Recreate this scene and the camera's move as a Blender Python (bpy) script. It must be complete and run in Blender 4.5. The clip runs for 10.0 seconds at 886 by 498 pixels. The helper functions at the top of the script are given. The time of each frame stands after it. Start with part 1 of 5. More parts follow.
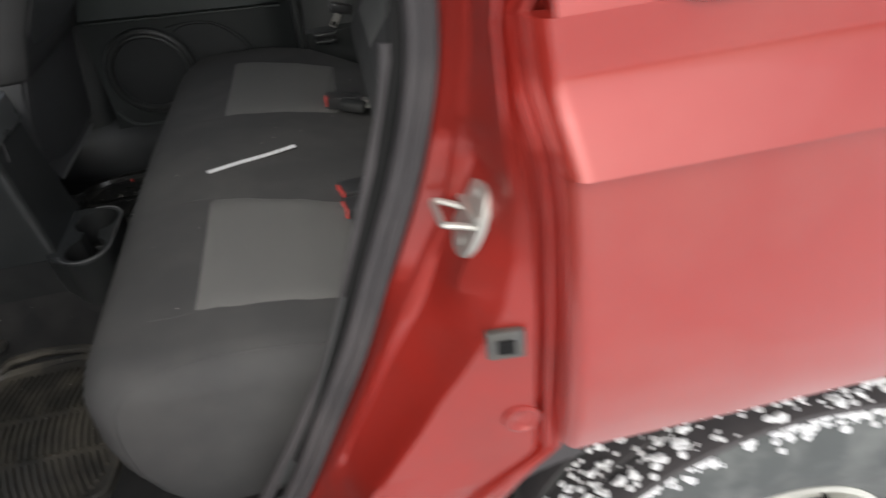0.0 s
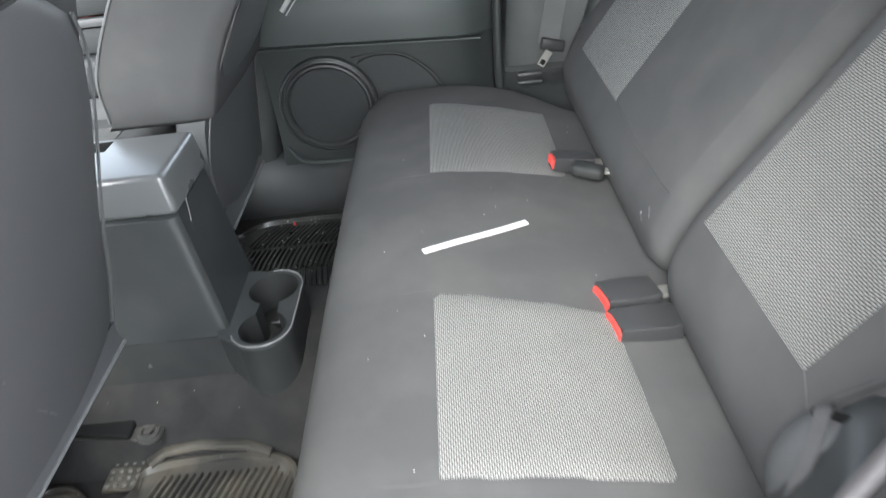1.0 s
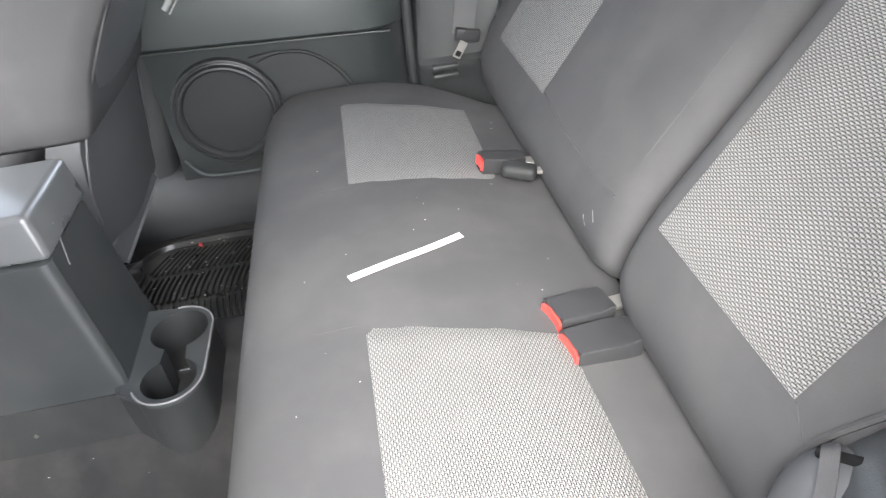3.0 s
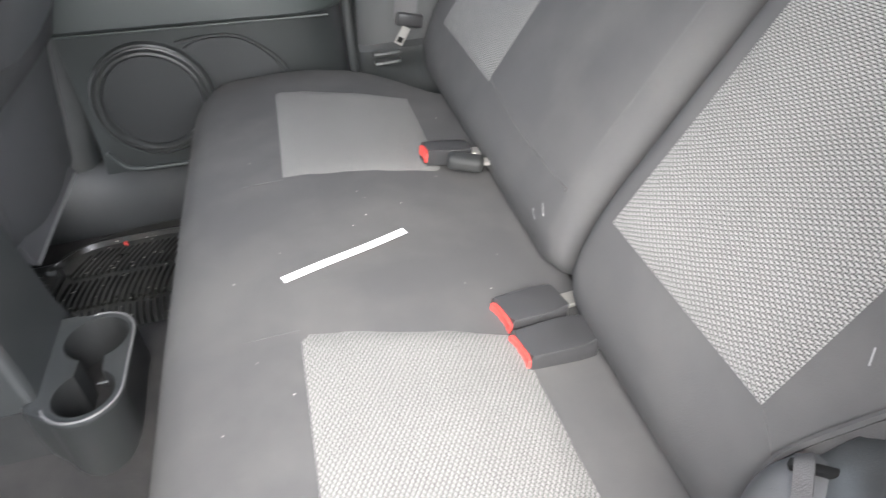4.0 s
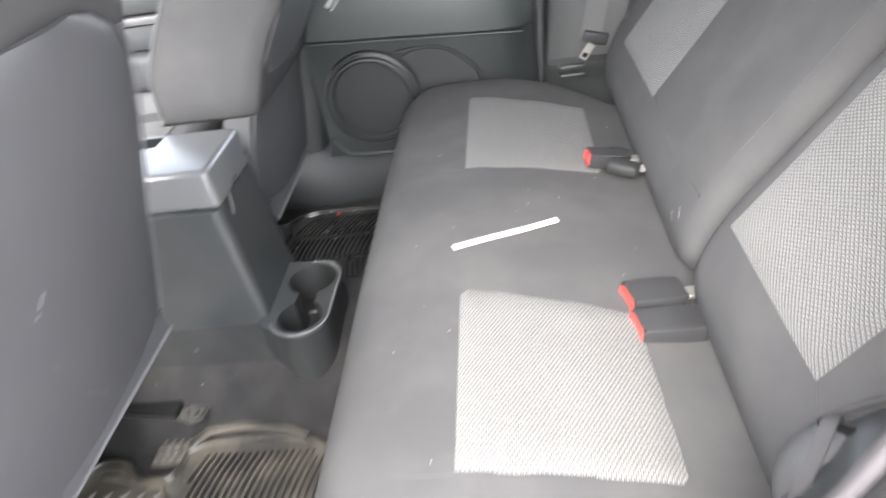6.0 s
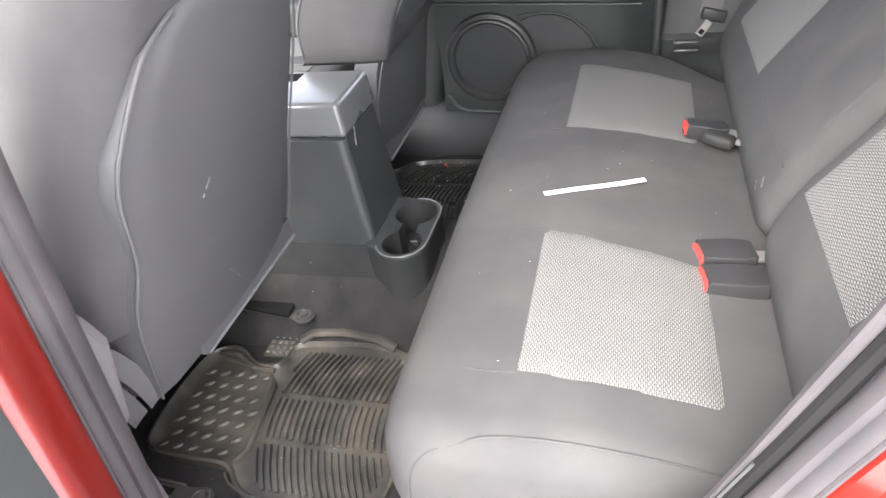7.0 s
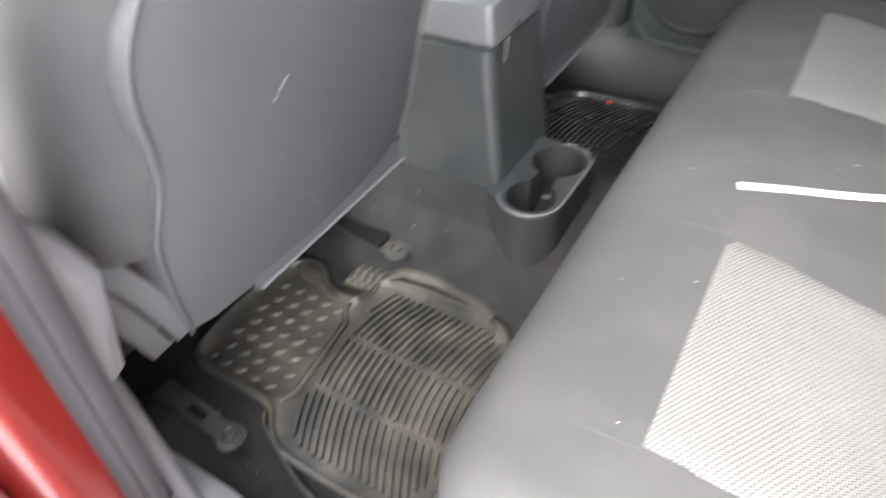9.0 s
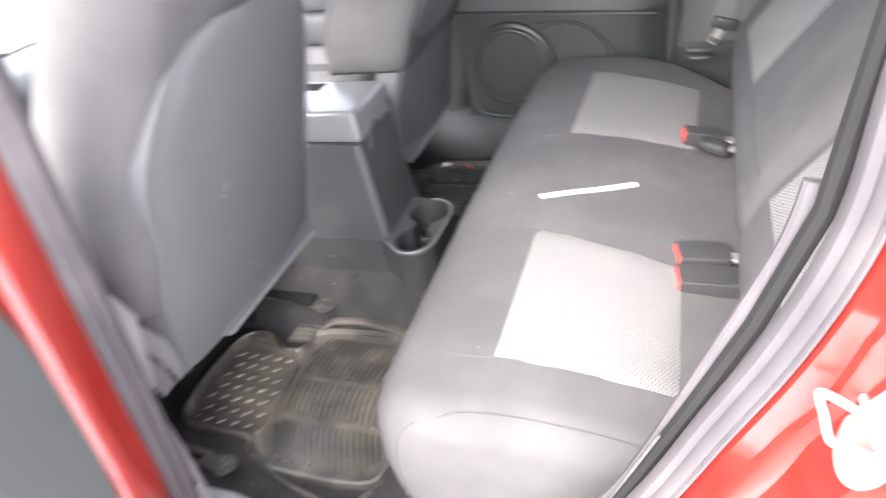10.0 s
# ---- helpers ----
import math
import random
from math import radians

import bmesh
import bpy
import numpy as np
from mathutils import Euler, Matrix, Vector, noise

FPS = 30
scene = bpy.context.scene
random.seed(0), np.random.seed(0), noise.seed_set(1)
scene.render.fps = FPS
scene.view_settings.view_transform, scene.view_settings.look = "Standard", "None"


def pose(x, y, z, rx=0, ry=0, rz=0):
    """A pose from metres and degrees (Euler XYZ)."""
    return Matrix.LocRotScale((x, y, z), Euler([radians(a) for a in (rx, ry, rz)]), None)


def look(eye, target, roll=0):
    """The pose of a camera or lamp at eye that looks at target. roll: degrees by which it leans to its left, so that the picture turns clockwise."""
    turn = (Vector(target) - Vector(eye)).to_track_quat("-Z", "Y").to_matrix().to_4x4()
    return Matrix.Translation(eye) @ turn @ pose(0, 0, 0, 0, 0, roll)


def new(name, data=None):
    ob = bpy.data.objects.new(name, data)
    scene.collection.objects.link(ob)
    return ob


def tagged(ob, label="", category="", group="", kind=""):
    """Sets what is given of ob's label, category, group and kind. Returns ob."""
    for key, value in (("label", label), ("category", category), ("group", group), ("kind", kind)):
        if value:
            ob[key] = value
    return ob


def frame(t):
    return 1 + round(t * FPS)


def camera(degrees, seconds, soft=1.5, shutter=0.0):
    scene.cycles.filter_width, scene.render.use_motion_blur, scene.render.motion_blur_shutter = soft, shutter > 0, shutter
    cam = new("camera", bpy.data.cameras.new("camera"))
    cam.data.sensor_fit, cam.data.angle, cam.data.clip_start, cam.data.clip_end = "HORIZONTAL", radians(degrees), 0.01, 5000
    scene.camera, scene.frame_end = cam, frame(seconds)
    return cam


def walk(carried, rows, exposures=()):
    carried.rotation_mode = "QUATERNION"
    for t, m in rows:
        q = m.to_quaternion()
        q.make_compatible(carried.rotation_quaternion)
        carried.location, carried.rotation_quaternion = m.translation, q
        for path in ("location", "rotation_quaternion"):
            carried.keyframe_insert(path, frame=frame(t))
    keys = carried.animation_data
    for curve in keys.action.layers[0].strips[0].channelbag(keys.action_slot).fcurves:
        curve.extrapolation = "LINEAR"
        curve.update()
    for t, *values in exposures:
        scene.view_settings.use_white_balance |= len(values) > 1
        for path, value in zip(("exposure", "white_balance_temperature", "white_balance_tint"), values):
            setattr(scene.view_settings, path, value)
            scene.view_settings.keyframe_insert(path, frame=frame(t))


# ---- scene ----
cam = camera(67.2, 10.0, 1.3, 0.5)
PATH = [
    (0, (0.265, -0.392, 1.307), (0.451, 1.2, 0.112), -7.2),
    (0.3, (0.165, -0.301, 1.291), (0.238, 1.313, 0.112), -8.7),
    (0.5, (0.12, -0.221, 1.277), (0.073, 1.397, 0.102), -10.7),
    (1, (0.052, -0.059, 1.272), (-0.022, 1.597, 0.154), -7.4),
    (1.5, (0.031, 0.01, 1.259), (0.054, 1.678, 0.156), -7.5),
    (2, (0.035, 0.007, 1.267), (0.077, 1.668, 0.155), -8.1),
    (3.5, (0.046, 0.075, 1.237), (0.27, 1.665, 0.043), -6.1),
    (4, (0.056, 0.097, 1.222), (0.364, 1.665, 0.019), -4.8),
    (4.5, (0.088, 0.142, 1.212), (0.61, 1.644, -0.002), -5.2),
    (5, (0.083, 0.133, 1.225), (0.524, 1.68, 0.036), -5.9),
    (5.5, (0.072, 0.083, 1.255), (0.175, 1.709, 0.096), -8.9),
    (6, (0.09, -0.068, 1.294), (-0.149, 1.561, 0.158), -9.7),
    (6.2, (0.096, -0.132, 1.293), (-0.249, 1.458, 0.13), -9.4),
    (7.3, (0.127, -0.194, 1.315), (-0.503, 1.31, 0.156), -9.1),
    (7.5, (0.115, -0.152, 1.304), (-0.618, 1.29, 0.127), -9.0),
    (8, (0.028, -0.026, 1.242), (-0.981, 1.185, 0.011), -5.3),
    (8.4, (0.007, 0.003, 1.203), (-0.952, 1.085, -0.178), -3.2),
    (8.5, (0.012, 0.015, 1.195), (-0.952, 1.072, -0.202), -3.7),
    (8.6, (0.011, 0.016, 1.195), (-0.94, 1.071, -0.213), -3.7),
    (9, (0.037, 0.024, 1.222), (-0.788, 1.264, -0.113), -4.0),
    (9.5, (0.117, -0.063, 1.284), (-0.497, 1.426, 0.097), -11.2),
    (9.8, (0.172, -0.17, 1.323), (-0.348, 1.351, 0.133), -10.8),
    (10, (0.232, -0.243, 1.354), (-0.453, 1.25, 0.213), -11.2),
]
EXPOSURES = [(0, 0.95, 6500, 8), (0.5, 2.45, 6300, 6), (1.0, 3.2, 6100, 5), (2.0, 3.69, 6200, 6), (3.5, 3.72, 6300, 10), (5.0, 3.66, 6300, 10), (6.0, 3.84, 6350, 11), (7.3, 3.55, 6450, 13), (8.0, 3.78, 6400, 9), (8.6, 3.80, 6400, 10), (9.0, 3.72, 6400, 10), (9.5, 4.0, 6400, 9), (10, 4.0, 6400, 15)]
walk(cam, [(t, look(eye, target, roll)) for t, eye, target, roll in PATH], EXPOSURES)
SKY, SUN = 0.15, 0.5

# ---- light ----
world = bpy.data.worlds.new("overcast_sky")
scene.world = world
world.use_nodes = True
wn = world.node_tree.nodes
wl = world.node_tree.links
sky = wn.new("ShaderNodeTexSky")
sky.sky_type = "NISHITA"
sky.sun_disc = False
sky.sun_elevation = radians(44)
sky.sun_rotation = radians(194)
sky.dust_density = 4.0
hsv = wn.new("ShaderNodeHueSaturation")
hsv.inputs["Saturation"].default_value = 0.35
wl.new(sky.outputs[0], hsv.inputs["Color"])
wl.new(hsv.outputs[0], wn["Background"].inputs["Color"])
wn["Background"].inputs["Strength"].default_value = SKY
sun_data = bpy.data.lights.new("sun", "SUN")
sun_data.energy, sun_data.angle, sun_data.color = SUN, radians(100), (1.0, 1.0, 1.0)
sun = new("sun", sun_data)
sun.matrix_world = look((-1.3, -5.0, 5.7), (0, 0.0, 0.7))

# ---- materials ----


def node_mat(name):
    m = bpy.data.materials.new(name)
    m.use_nodes = True
    t = m.node_tree
    return m, t.nodes, t.links, t.nodes["Principled BSDF"]


def surface(name, color, rough=0.5, metal=0.0, var=0.25, scale=6.0, fine=180.0, bump=0.15, depth=0.001, coat=0.0, dirt=None, dirt_amount=0.0, spec=0.5):
    """Colour with a broad and a fine variation, fine relief, and a patchy dirt layer if asked for."""
    m, n, l, b = node_mat(name)
    co = n.new("ShaderNodeTexCoord")
    big = n.new("ShaderNodeTexNoise")
    big.inputs["Scale"].default_value, big.inputs["Detail"].default_value = scale, 5
    small = n.new("ShaderNodeTexNoise")
    small.inputs["Scale"].default_value, small.inputs["Detail"].default_value = fine, 2
    l.new(co.outputs["Object"], big.inputs["Vector"])
    l.new(co.outputs["Object"], small.inputs["Vector"])
    mix = n.new("ShaderNodeMix")
    mix.data_type = "RGBA"
    lo = [max(0, c * (1 - var)) for c in color]
    hi = [min(1, c * (1 + var)) for c in color]
    mix.inputs["A"].default_value, mix.inputs["B"].default_value = (*lo, 1), (*hi, 1)
    l.new(big.outputs["Fac"], mix.inputs["Factor"])
    col = mix.outputs["Result"]
    if dirt:
        dn = n.new("ShaderNodeTexNoise")
        dn.inputs["Scale"].default_value, dn.inputs["Detail"].default_value = scale * 1.7, 8
        l.new(co.outputs["Object"], dn.inputs["Vector"])
        ramp = n.new("ShaderNodeMapRange")
        ramp.inputs["From Min"].default_value, ramp.inputs["From Max"].default_value = 0.42, 0.72
        ramp.inputs["To Max"].default_value = dirt_amount
        l.new(dn.outputs["Fac"], ramp.inputs["Value"])
        dm = n.new("ShaderNodeMix")
        dm.data_type = "RGBA"
        dm.inputs["B"].default_value = (*dirt, 1)
        l.new(ramp.outputs[0], dm.inputs["Factor"])
        l.new(col, dm.inputs["A"])
        col = dm.outputs["Result"]
    l.new(col, b.inputs["Base Color"])
    rr = n.new("ShaderNodeMapRange")
    rr.inputs["To Min"].default_value, rr.inputs["To Max"].default_value = max(0.02, rough - 0.08), min(1, rough + 0.08)
    l.new(big.outputs["Fac"], rr.inputs["Value"])
    l.new(rr.outputs[0], b.inputs["Roughness"])
    b.inputs["Metallic"].default_value = metal
    b.inputs["Coat Weight"].default_value = coat
    b.inputs["Coat Roughness"].default_value = 0.04
    b.inputs["Specular IOR Level"].default_value = spec
    bp = n.new("ShaderNodeBump")
    bp.inputs["Strength"].default_value, bp.inputs["Distance"].default_value = bump, depth
    l.new(small.outputs["Fac"], bp.inputs["Height"])
    l.new(bp.outputs[0], b.inputs["Normal"])
    return m


def weave(name, light, dark, pitch):
    """Coarse basket weave, laid by a UV map in metres."""
    m, n, l, b = node_mat(name)

    def math_node(op, a, c=None):
        k = n.new("ShaderNodeMath")
        k.operation = op
        for i, v in enumerate((a, c)):
            if v is None:
                continue
            if isinstance(v, (int, float)):
                k.inputs[i].default_value = v
            else:
                l.new(v, k.inputs[i])
        return k.outputs[0]

    uv = n.new("ShaderNodeUVMap")
    uv.uv_map = "metres"
    wob = n.new("ShaderNodeTexNoise")
    wob.inputs["Scale"].default_value = 40
    l.new(uv.outputs[0], wob.inputs["Vector"])
    sep = n.new("ShaderNodeSeparateXYZ")
    l.new(uv.outputs[0], sep.inputs[0])
    jit = math_node("MULTIPLY", math_node("SUBTRACT", wob.outputs["Fac"], 0.5), 0.5)
    u = math_node("ADD", math_node("DIVIDE", sep.outputs[0], pitch), jit)
    v = math_node("ADD", math_node("DIVIDE", sep.outputs[1], pitch), jit)

    def dash(run, across, length, width):
        """Dashes along run, two cells apart, shifted by a cell from row to row; 1 in the strand's middle, 0 between."""
        row = math_node("FLOOR", across)
        pos = math_node("FRACT", math_node("MULTIPLY", math_node("ADD", run, row), 0.5))
        along = math_node("MULTIPLY", math_node("ABSOLUTE", math_node("SUBTRACT", pos, 0.5)), 2.0)
        side = math_node("ABSOLUTE", math_node("SUBTRACT", math_node("FRACT", across), 0.5))
        outs = []
        for value, hi, lo in ((along, length + 0.08, length - 0.08), (side, width + 0.07, width - 0.10)):
            k = n.new("ShaderNodeMapRange")
            k.interpolation_type = "SMOOTHSTEP"
            k.inputs["From Min"].default_value, k.inputs["From Max"].default_value = hi, lo
            l.new(value, k.inputs["Value"])
            outs.append(k.outputs[0])
        return math_node("MULTIPLY", outs[0], outs[1])

    s1 = dash(math_node("MULTIPLY", v, 1.08), math_node("MULTIPLY", u, 1.75), 0.63, 0.33)
    s2 = math_node("MULTIPLY", dash(math_node("MULTIPLY", u, 1.75), math_node("ADD", math_node("MULTIPLY", v, 1.08), 0.5), 0.88, 0.26), 0.60)
    h = math_node("MAXIMUM", s1, s2)
    tone = n.new("ShaderNodeTexNoise")
    tone.inputs["Scale"].default_value, tone.inputs["Detail"].default_value = 9, 4
    l.new(uv.outputs[0], tone.inputs["Vector"])
    lm = n.new("ShaderNodeMix")
    lm.data_type = "RGBA"
    lm.inputs["A"].default_value = (*[c * 0.88 for c in light], 1)
    lm.inputs["B"].default_value = (*[min(1, c * 1.1) for c in light], 1)
    l.new(tone.outputs["Fac"], lm.inputs["Factor"])
    cm = n.new("ShaderNodeMix")
    cm.data_type = "RGBA"
    cm.inputs["A"].default_value = (*dark, 1)
    l.new(h, cm.inputs["Factor"])
    l.new(lm.outputs["Result"], cm.inputs["B"])
    l.new(cm.outputs["Result"], b.inputs["Base Color"])
    b.inputs["Roughness"].default_value = 0.8
    b.inputs["Specular IOR Level"].default_value = 0.25
    bp = n.new("ShaderNodeBump")
    bp.inputs["Strength"].default_value, bp.inputs["Distance"].default_value = 0.8, 0.0014
    l.new(h, bp.inputs["Height"])
    l.new(bp.outputs[0], b.inputs["Normal"])
    return m


RED = surface("red_car_paint", (0.27, 0.018, 0.012), 0.34, 0.35, 0.12, 3.0, 400, 0.02, 0.0004, coat=1.0, dirt=(0.34, 0.11, 0.085), dirt_amount=0.25)
RED.node_tree.nodes["Principled BSDF"].inputs["Coat IOR"].default_value = 1.5
RED.node_tree.nodes["Principled BSDF"].inputs["Coat Roughness"].default_value = 0.10
# the same body red, its dirt layer darkened for shade on the rear jamb
SHADED_RED = surface("shaded_red_jamb_paint", (0.27, 0.018, 0.012), 0.34, 0.35, 0.15, 5.0, 300, 0.03, 0.0004, coat=0.5, dirt=(0.13, 0.03, 0.025), dirt_amount=0.45)
SHADED_RED.node_tree.nodes["Principled BSDF"].inputs["Coat Roughness"].default_value = 0.24
SILL_GREY = surface("pale_sill_plastic", (0.25, 0.243, 0.246), 0.45, 0, 0.1, 5, 600, 0.15, 0.0006, dirt=(0.2, 0.19, 0.18), dirt_amount=0.35)
HINGE = surface("dirty_red_hinge_paint", (0.33, 0.06, 0.06), 0.6, 0.0, 0.3, 20, 300, 0.1, dirt=(0.25, 0.2, 0.19), dirt_amount=0.6)
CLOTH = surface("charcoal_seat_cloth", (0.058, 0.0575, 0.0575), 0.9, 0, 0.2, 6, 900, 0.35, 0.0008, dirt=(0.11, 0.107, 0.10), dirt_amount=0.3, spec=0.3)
VINYL = surface("grey_seat_back_vinyl", (0.080, 0.081, 0.083), 0.52, 0, 0.12, 4, 600, 0.2, 0.0006, dirt=(0.11, 0.107, 0.105), dirt_amount=0.25)
PLASTIC = surface("black_trim_plastic", (0.034, 0.0365, 0.0365), 0.42, 0, 0.15, 5, 700, 0.25, 0.0006, dirt=(0.10, 0.095, 0.09), dirt_amount=0.2)
GREY_TRIM = surface("grey_trim_plastic", (0.175, 0.170, 0.173), 0.5, 0, 0.1, 4, 700, 0.2, 0.0006, dirt=(0.17, 0.165, 0.16), dirt_amount=0.25)
LID = surface("smooth_console_lid_plastic", (0.11, 0.112, 0.112), 0.28, 0, 0.1, 5, 500, 0.12, 0.0005, spec=1.0)
DOOR_LOWER = surface("black_door_plastic", (0.022, 0.0255, 0.025), 0.5, 0, 0.12, 4, 600, 0.25, 0.0006)
DOOR_PLASTIC = surface("dark_door_plastic", (0.045, 0.052, 0.0505), 0.5, 0, 0.12, 4, 600, 0.25, 0.0006)
GRILLE = surface("speaker_mesh_black", (0.026, 0.028, 0.029), 0.6, 0, 0.2, 8, 900, 0.6, 0.001)
CARPET = surface("black_carpet", (0.029, 0.0285, 0.0285), 0.95, 0, 0.3, 9, 1400, 0.9, 0.002, dirt=(0.08, 0.075, 0.07), dirt_amount=0.4, spec=0.2)
MAT = surface("muddy_black_rubber", (0.046, 0.043, 0.037), 0.42, 0, 0.4, 9, 260, 0.5, 0.0009, dirt=(0.15, 0.132, 0.102), dirt_amount=0.8, coat=0.25)
MAT.node_tree.nodes["Principled BSDF"].inputs["Coat Roughness"].default_value = 0.22
RUBBER = surface("weatherstrip_rubber", (0.046, 0.043, 0.045), 0.6, 0, 0.15, 6, 400, 0.15, 0.0005, dirt=(0.10, 0.09, 0.09), dirt_amount=0.35, spec=0.25)
TYRE = surface("dusty_tyre_rubber", (0.055, 0.06, 0.06), 0.75, 0, 0.3, 12, 200, 0.3, 0.001, dirt=(0.15, 0.155, 0.15), dirt_amount=0.6)
RIM = surface("dirty_alloy", (0.55, 0.55, 0.5), 0.4, 0.6, 0.2, 10, 200, 0.05, dirt=(0.3, 0.28, 0.24), dirt_amount=0.4)
STEEL = surface("zinc_steel", (0.42, 0.41, 0.38), 0.4, 0.7, 0.15, 30, 300, 0.08, dirt=(0.35, 0.3, 0.26), dirt_amount=0.3)
SILVER = surface("silver_painted_plastic", (0.62, 0.63, 0.62), 0.35, 0.3, 0.06, 8, 400, 0.05)
BUCKLE = surface("black_buckle_plastic", (0.035, 0.035, 0.036), 0.33, 0, 0.12, 20, 500, 0.12, 0.0004)
BUTTON = surface("red_release_button", (0.58, 0.06, 0.05), 0.4, 0, 0.1, 40, 400, 0.05)
BOOT = surface("grey_boot_rubber", (0.26, 0.25, 0.24), 0.6, 0, 0.15, 20, 400, 0.15)
PALE_WEB = surface("pale_belt_webbing", (0.06, 0.059, 0.06), 0.75, 0, 0.12, 30, 900, 0.5, 0.0006)
BASE_BLACK = surface("matt_black_plastic", (0.020, 0.021, 0.021), 0.6, 0, 0.2, 9, 600, 0.25, 0.0006, dirt=(0.06, 0.058, 0.055), dirt_amount=0.25, spec=0.3)
WET_MAT = surface("wet_black_rubber", (0.020, 0.020, 0.019), 0.3, 0, 0.4, 9, 260, 0.4, 0.0009, dirt=(0.055, 0.054, 0.046), dirt_amount=0.6, coat=0.12)
WEBBING = surface("grey_belt_webbing", (0.10, 0.10, 0.10), 0.8, 0, 0.15, 30, 900, 0.5, 0.0006)
DUSTY_DOT = surface("dusty_rubber_dots", (0.15, 0.145, 0.13), 0.6, 0, 0.3, 40, 300, 0.2, 0.0004)
PAPER = surface("white_paper", (0.86, 0.86, 0.87), 0.7, 0, 0.03, 40, 600, 0.05)
CRUMB = surface("pale_crumbs", (0.55, 0.53, 0.48), 0.8, 0, 0.4, 90, 600, 0.1)
SNOW = surface("trodden_snow", (0.78, 0.79, 0.81), 0.7, 0, 0.1, 2.5, 40, 0.6, 0.02, dirt=(0.42, 0.40, 0.38), dirt_amount=0.5)
# sheenless near-black: painted shade of gaps, slots and holes, also plain black parts
DARK = surface("recess_shade_and_part_black", (0.012, 0.012, 0.012), 0.9, 0, 0.3, 9, 300, 0.1, spec=0.08)
HEADLINER = surface("pale_headliner_cloth", (0.42, 0.42, 0.41), 0.95, 0, 0.06, 4, 900, 0.4, 0.0008)
WEAVE = weave("silver_grey_basket_weave", (0.255, 0.252, 0.241), (0.028, 0.028, 0.027), 0.0043)
BRACKET = surface("oiled_steel_bracket", (0.075, 0.074, 0.071), 0.36, 0.4, 0.3, 25, 300, 0.1, dirt=(0.1, 0.09, 0.07), dirt_amount=0.5)
GLASS, gn, gl, gb = node_mat("tinted_glass")
gb.inputs["Base Color"].default_value = (0.10, 0.11, 0.11, 1)
gb.inputs["Roughness"].default_value = 0.03
gb.inputs["Transmission Weight"].default_value = 0.9
gb.inputs["IOR"].default_value = 1.45
SCUFF = surface("pale_scuff", (0.17, 0.17, 0.168), 0.7, 0, 0.2, 60, 600, 0.1)
PALE_TRIM = surface("pale_upper_trim_plastic", (0.62, 0.61, 0.59), 0.55, 0, 0.05, 5, 700, 0.15, 0.0005)
PALE_EDGE = surface("pale_grey_edge", (0.16, 0.16, 0.16), 0.5, 0, 0.4, 60, 500, 0.2)
PIPING = surface("pale_grey_piping", (0.085, 0.085, 0.086), 0.6, 0, 0.1, 20, 600, 0.2)

# ---- building helpers ----


def thing(name, label, category, at=(0, 0, 0), group="", kind=""):
    e = new(name)
    e.location = at
    e.empty_display_size = 0.05
    return tagged(e, label, category, group, kind)


def part(name, bm, material, parent=None, label="", angle=38):
    me = bpy.data.meshes.new(name)
    bmesh.ops.recalc_face_normals(bm, faces=bm.faces[:])
    bm.to_mesh(me)
    bm.free()
    for p in me.polygons:
        p.use_smooth = True
    me.set_sharp_from_angle(angle=radians(angle))
    me.materials.append(material)
    ob = new(name, me)
    if parent is not None:
        ob.parent = parent
        if parent.type == "EMPTY":
            ob.matrix_parent_inverse = Matrix.Translation(parent.location).inverted()
    if label:
        ob["label"] = label
    return ob


def loft(rings, closed=True, caps=True):
    """Skin through rings of equally many points."""
    bm = bmesh.new()
    rows = [[bm.verts.new(p) for p in r] for r in rings]
    n = len(rings[0])
    for a, b in zip(rows, rows[1:]):
        for i in range(n if closed else n - 1):
            j = (i + 1) % n
            bm.faces.new((a[i], a[j], b[j], b[i]))
    if caps and closed:
        bm.faces.new(rows[0])
        bm.faces.new(rows[-1])
    return bm


def slab(front, back):
    """A solid between two equal grids of points (rows of points)."""
    bm = bmesh.new()
    f = [[bm.verts.new(p) for p in r] for r in front]
    k = [[bm.verts.new(p) for p in r] for r in back]
    R, C = len(front), len(front[0])
    for i in range(R - 1):
        for j in range(C - 1):
            bm.faces.new((f[i][j], f[i][j + 1], f[i + 1][j + 1], f[i + 1][j]))
            bm.faces.new((k[i][j], k[i + 1][j], k[i + 1][j + 1], k[i][j + 1]))
    for i in range(R - 1):
        bm.faces.new((f[i][0], f[i + 1][0], k[i + 1][0], k[i][0]))
        bm.faces.new((f[i][-1], k[i][-1], k[i + 1][-1], f[i + 1][-1]))
    for j in range(C - 1):
        bm.faces.new((f[0][j], k[0][j], k[0][j + 1], f[0][j + 1]))
        bm.faces.new((f[-1][j], f[-1][j + 1], k[-1][j + 1], k[-1][j]))
    return bm


def rbox(x0, x1, y0, y1, z0, z1, r=0.005, seg=2, m=None):
    """A box with rounded edges; m turns it."""
    bm = bmesh.new()
    bmesh.ops.create_cube(bm, size=1)
    for v in bm.verts:
        v.co = ((x0 + x1) / 2 + v.co.x * (x1 - x0), (y0 + y1) / 2 + v.co.y * (y1 - y0), (z0 + z1) / 2 + v.co.z * (z1 - z0))
    if r > 0:
        bmesh.ops.bevel(bm, geom=bm.edges[:], offset=min(r, 0.49 * min(x1 - x0, y1 - y0, z1 - z0)), segments=seg, profile=0.5, affect="EDGES")
    if m is not None:
        bm.transform(m)
    return bm


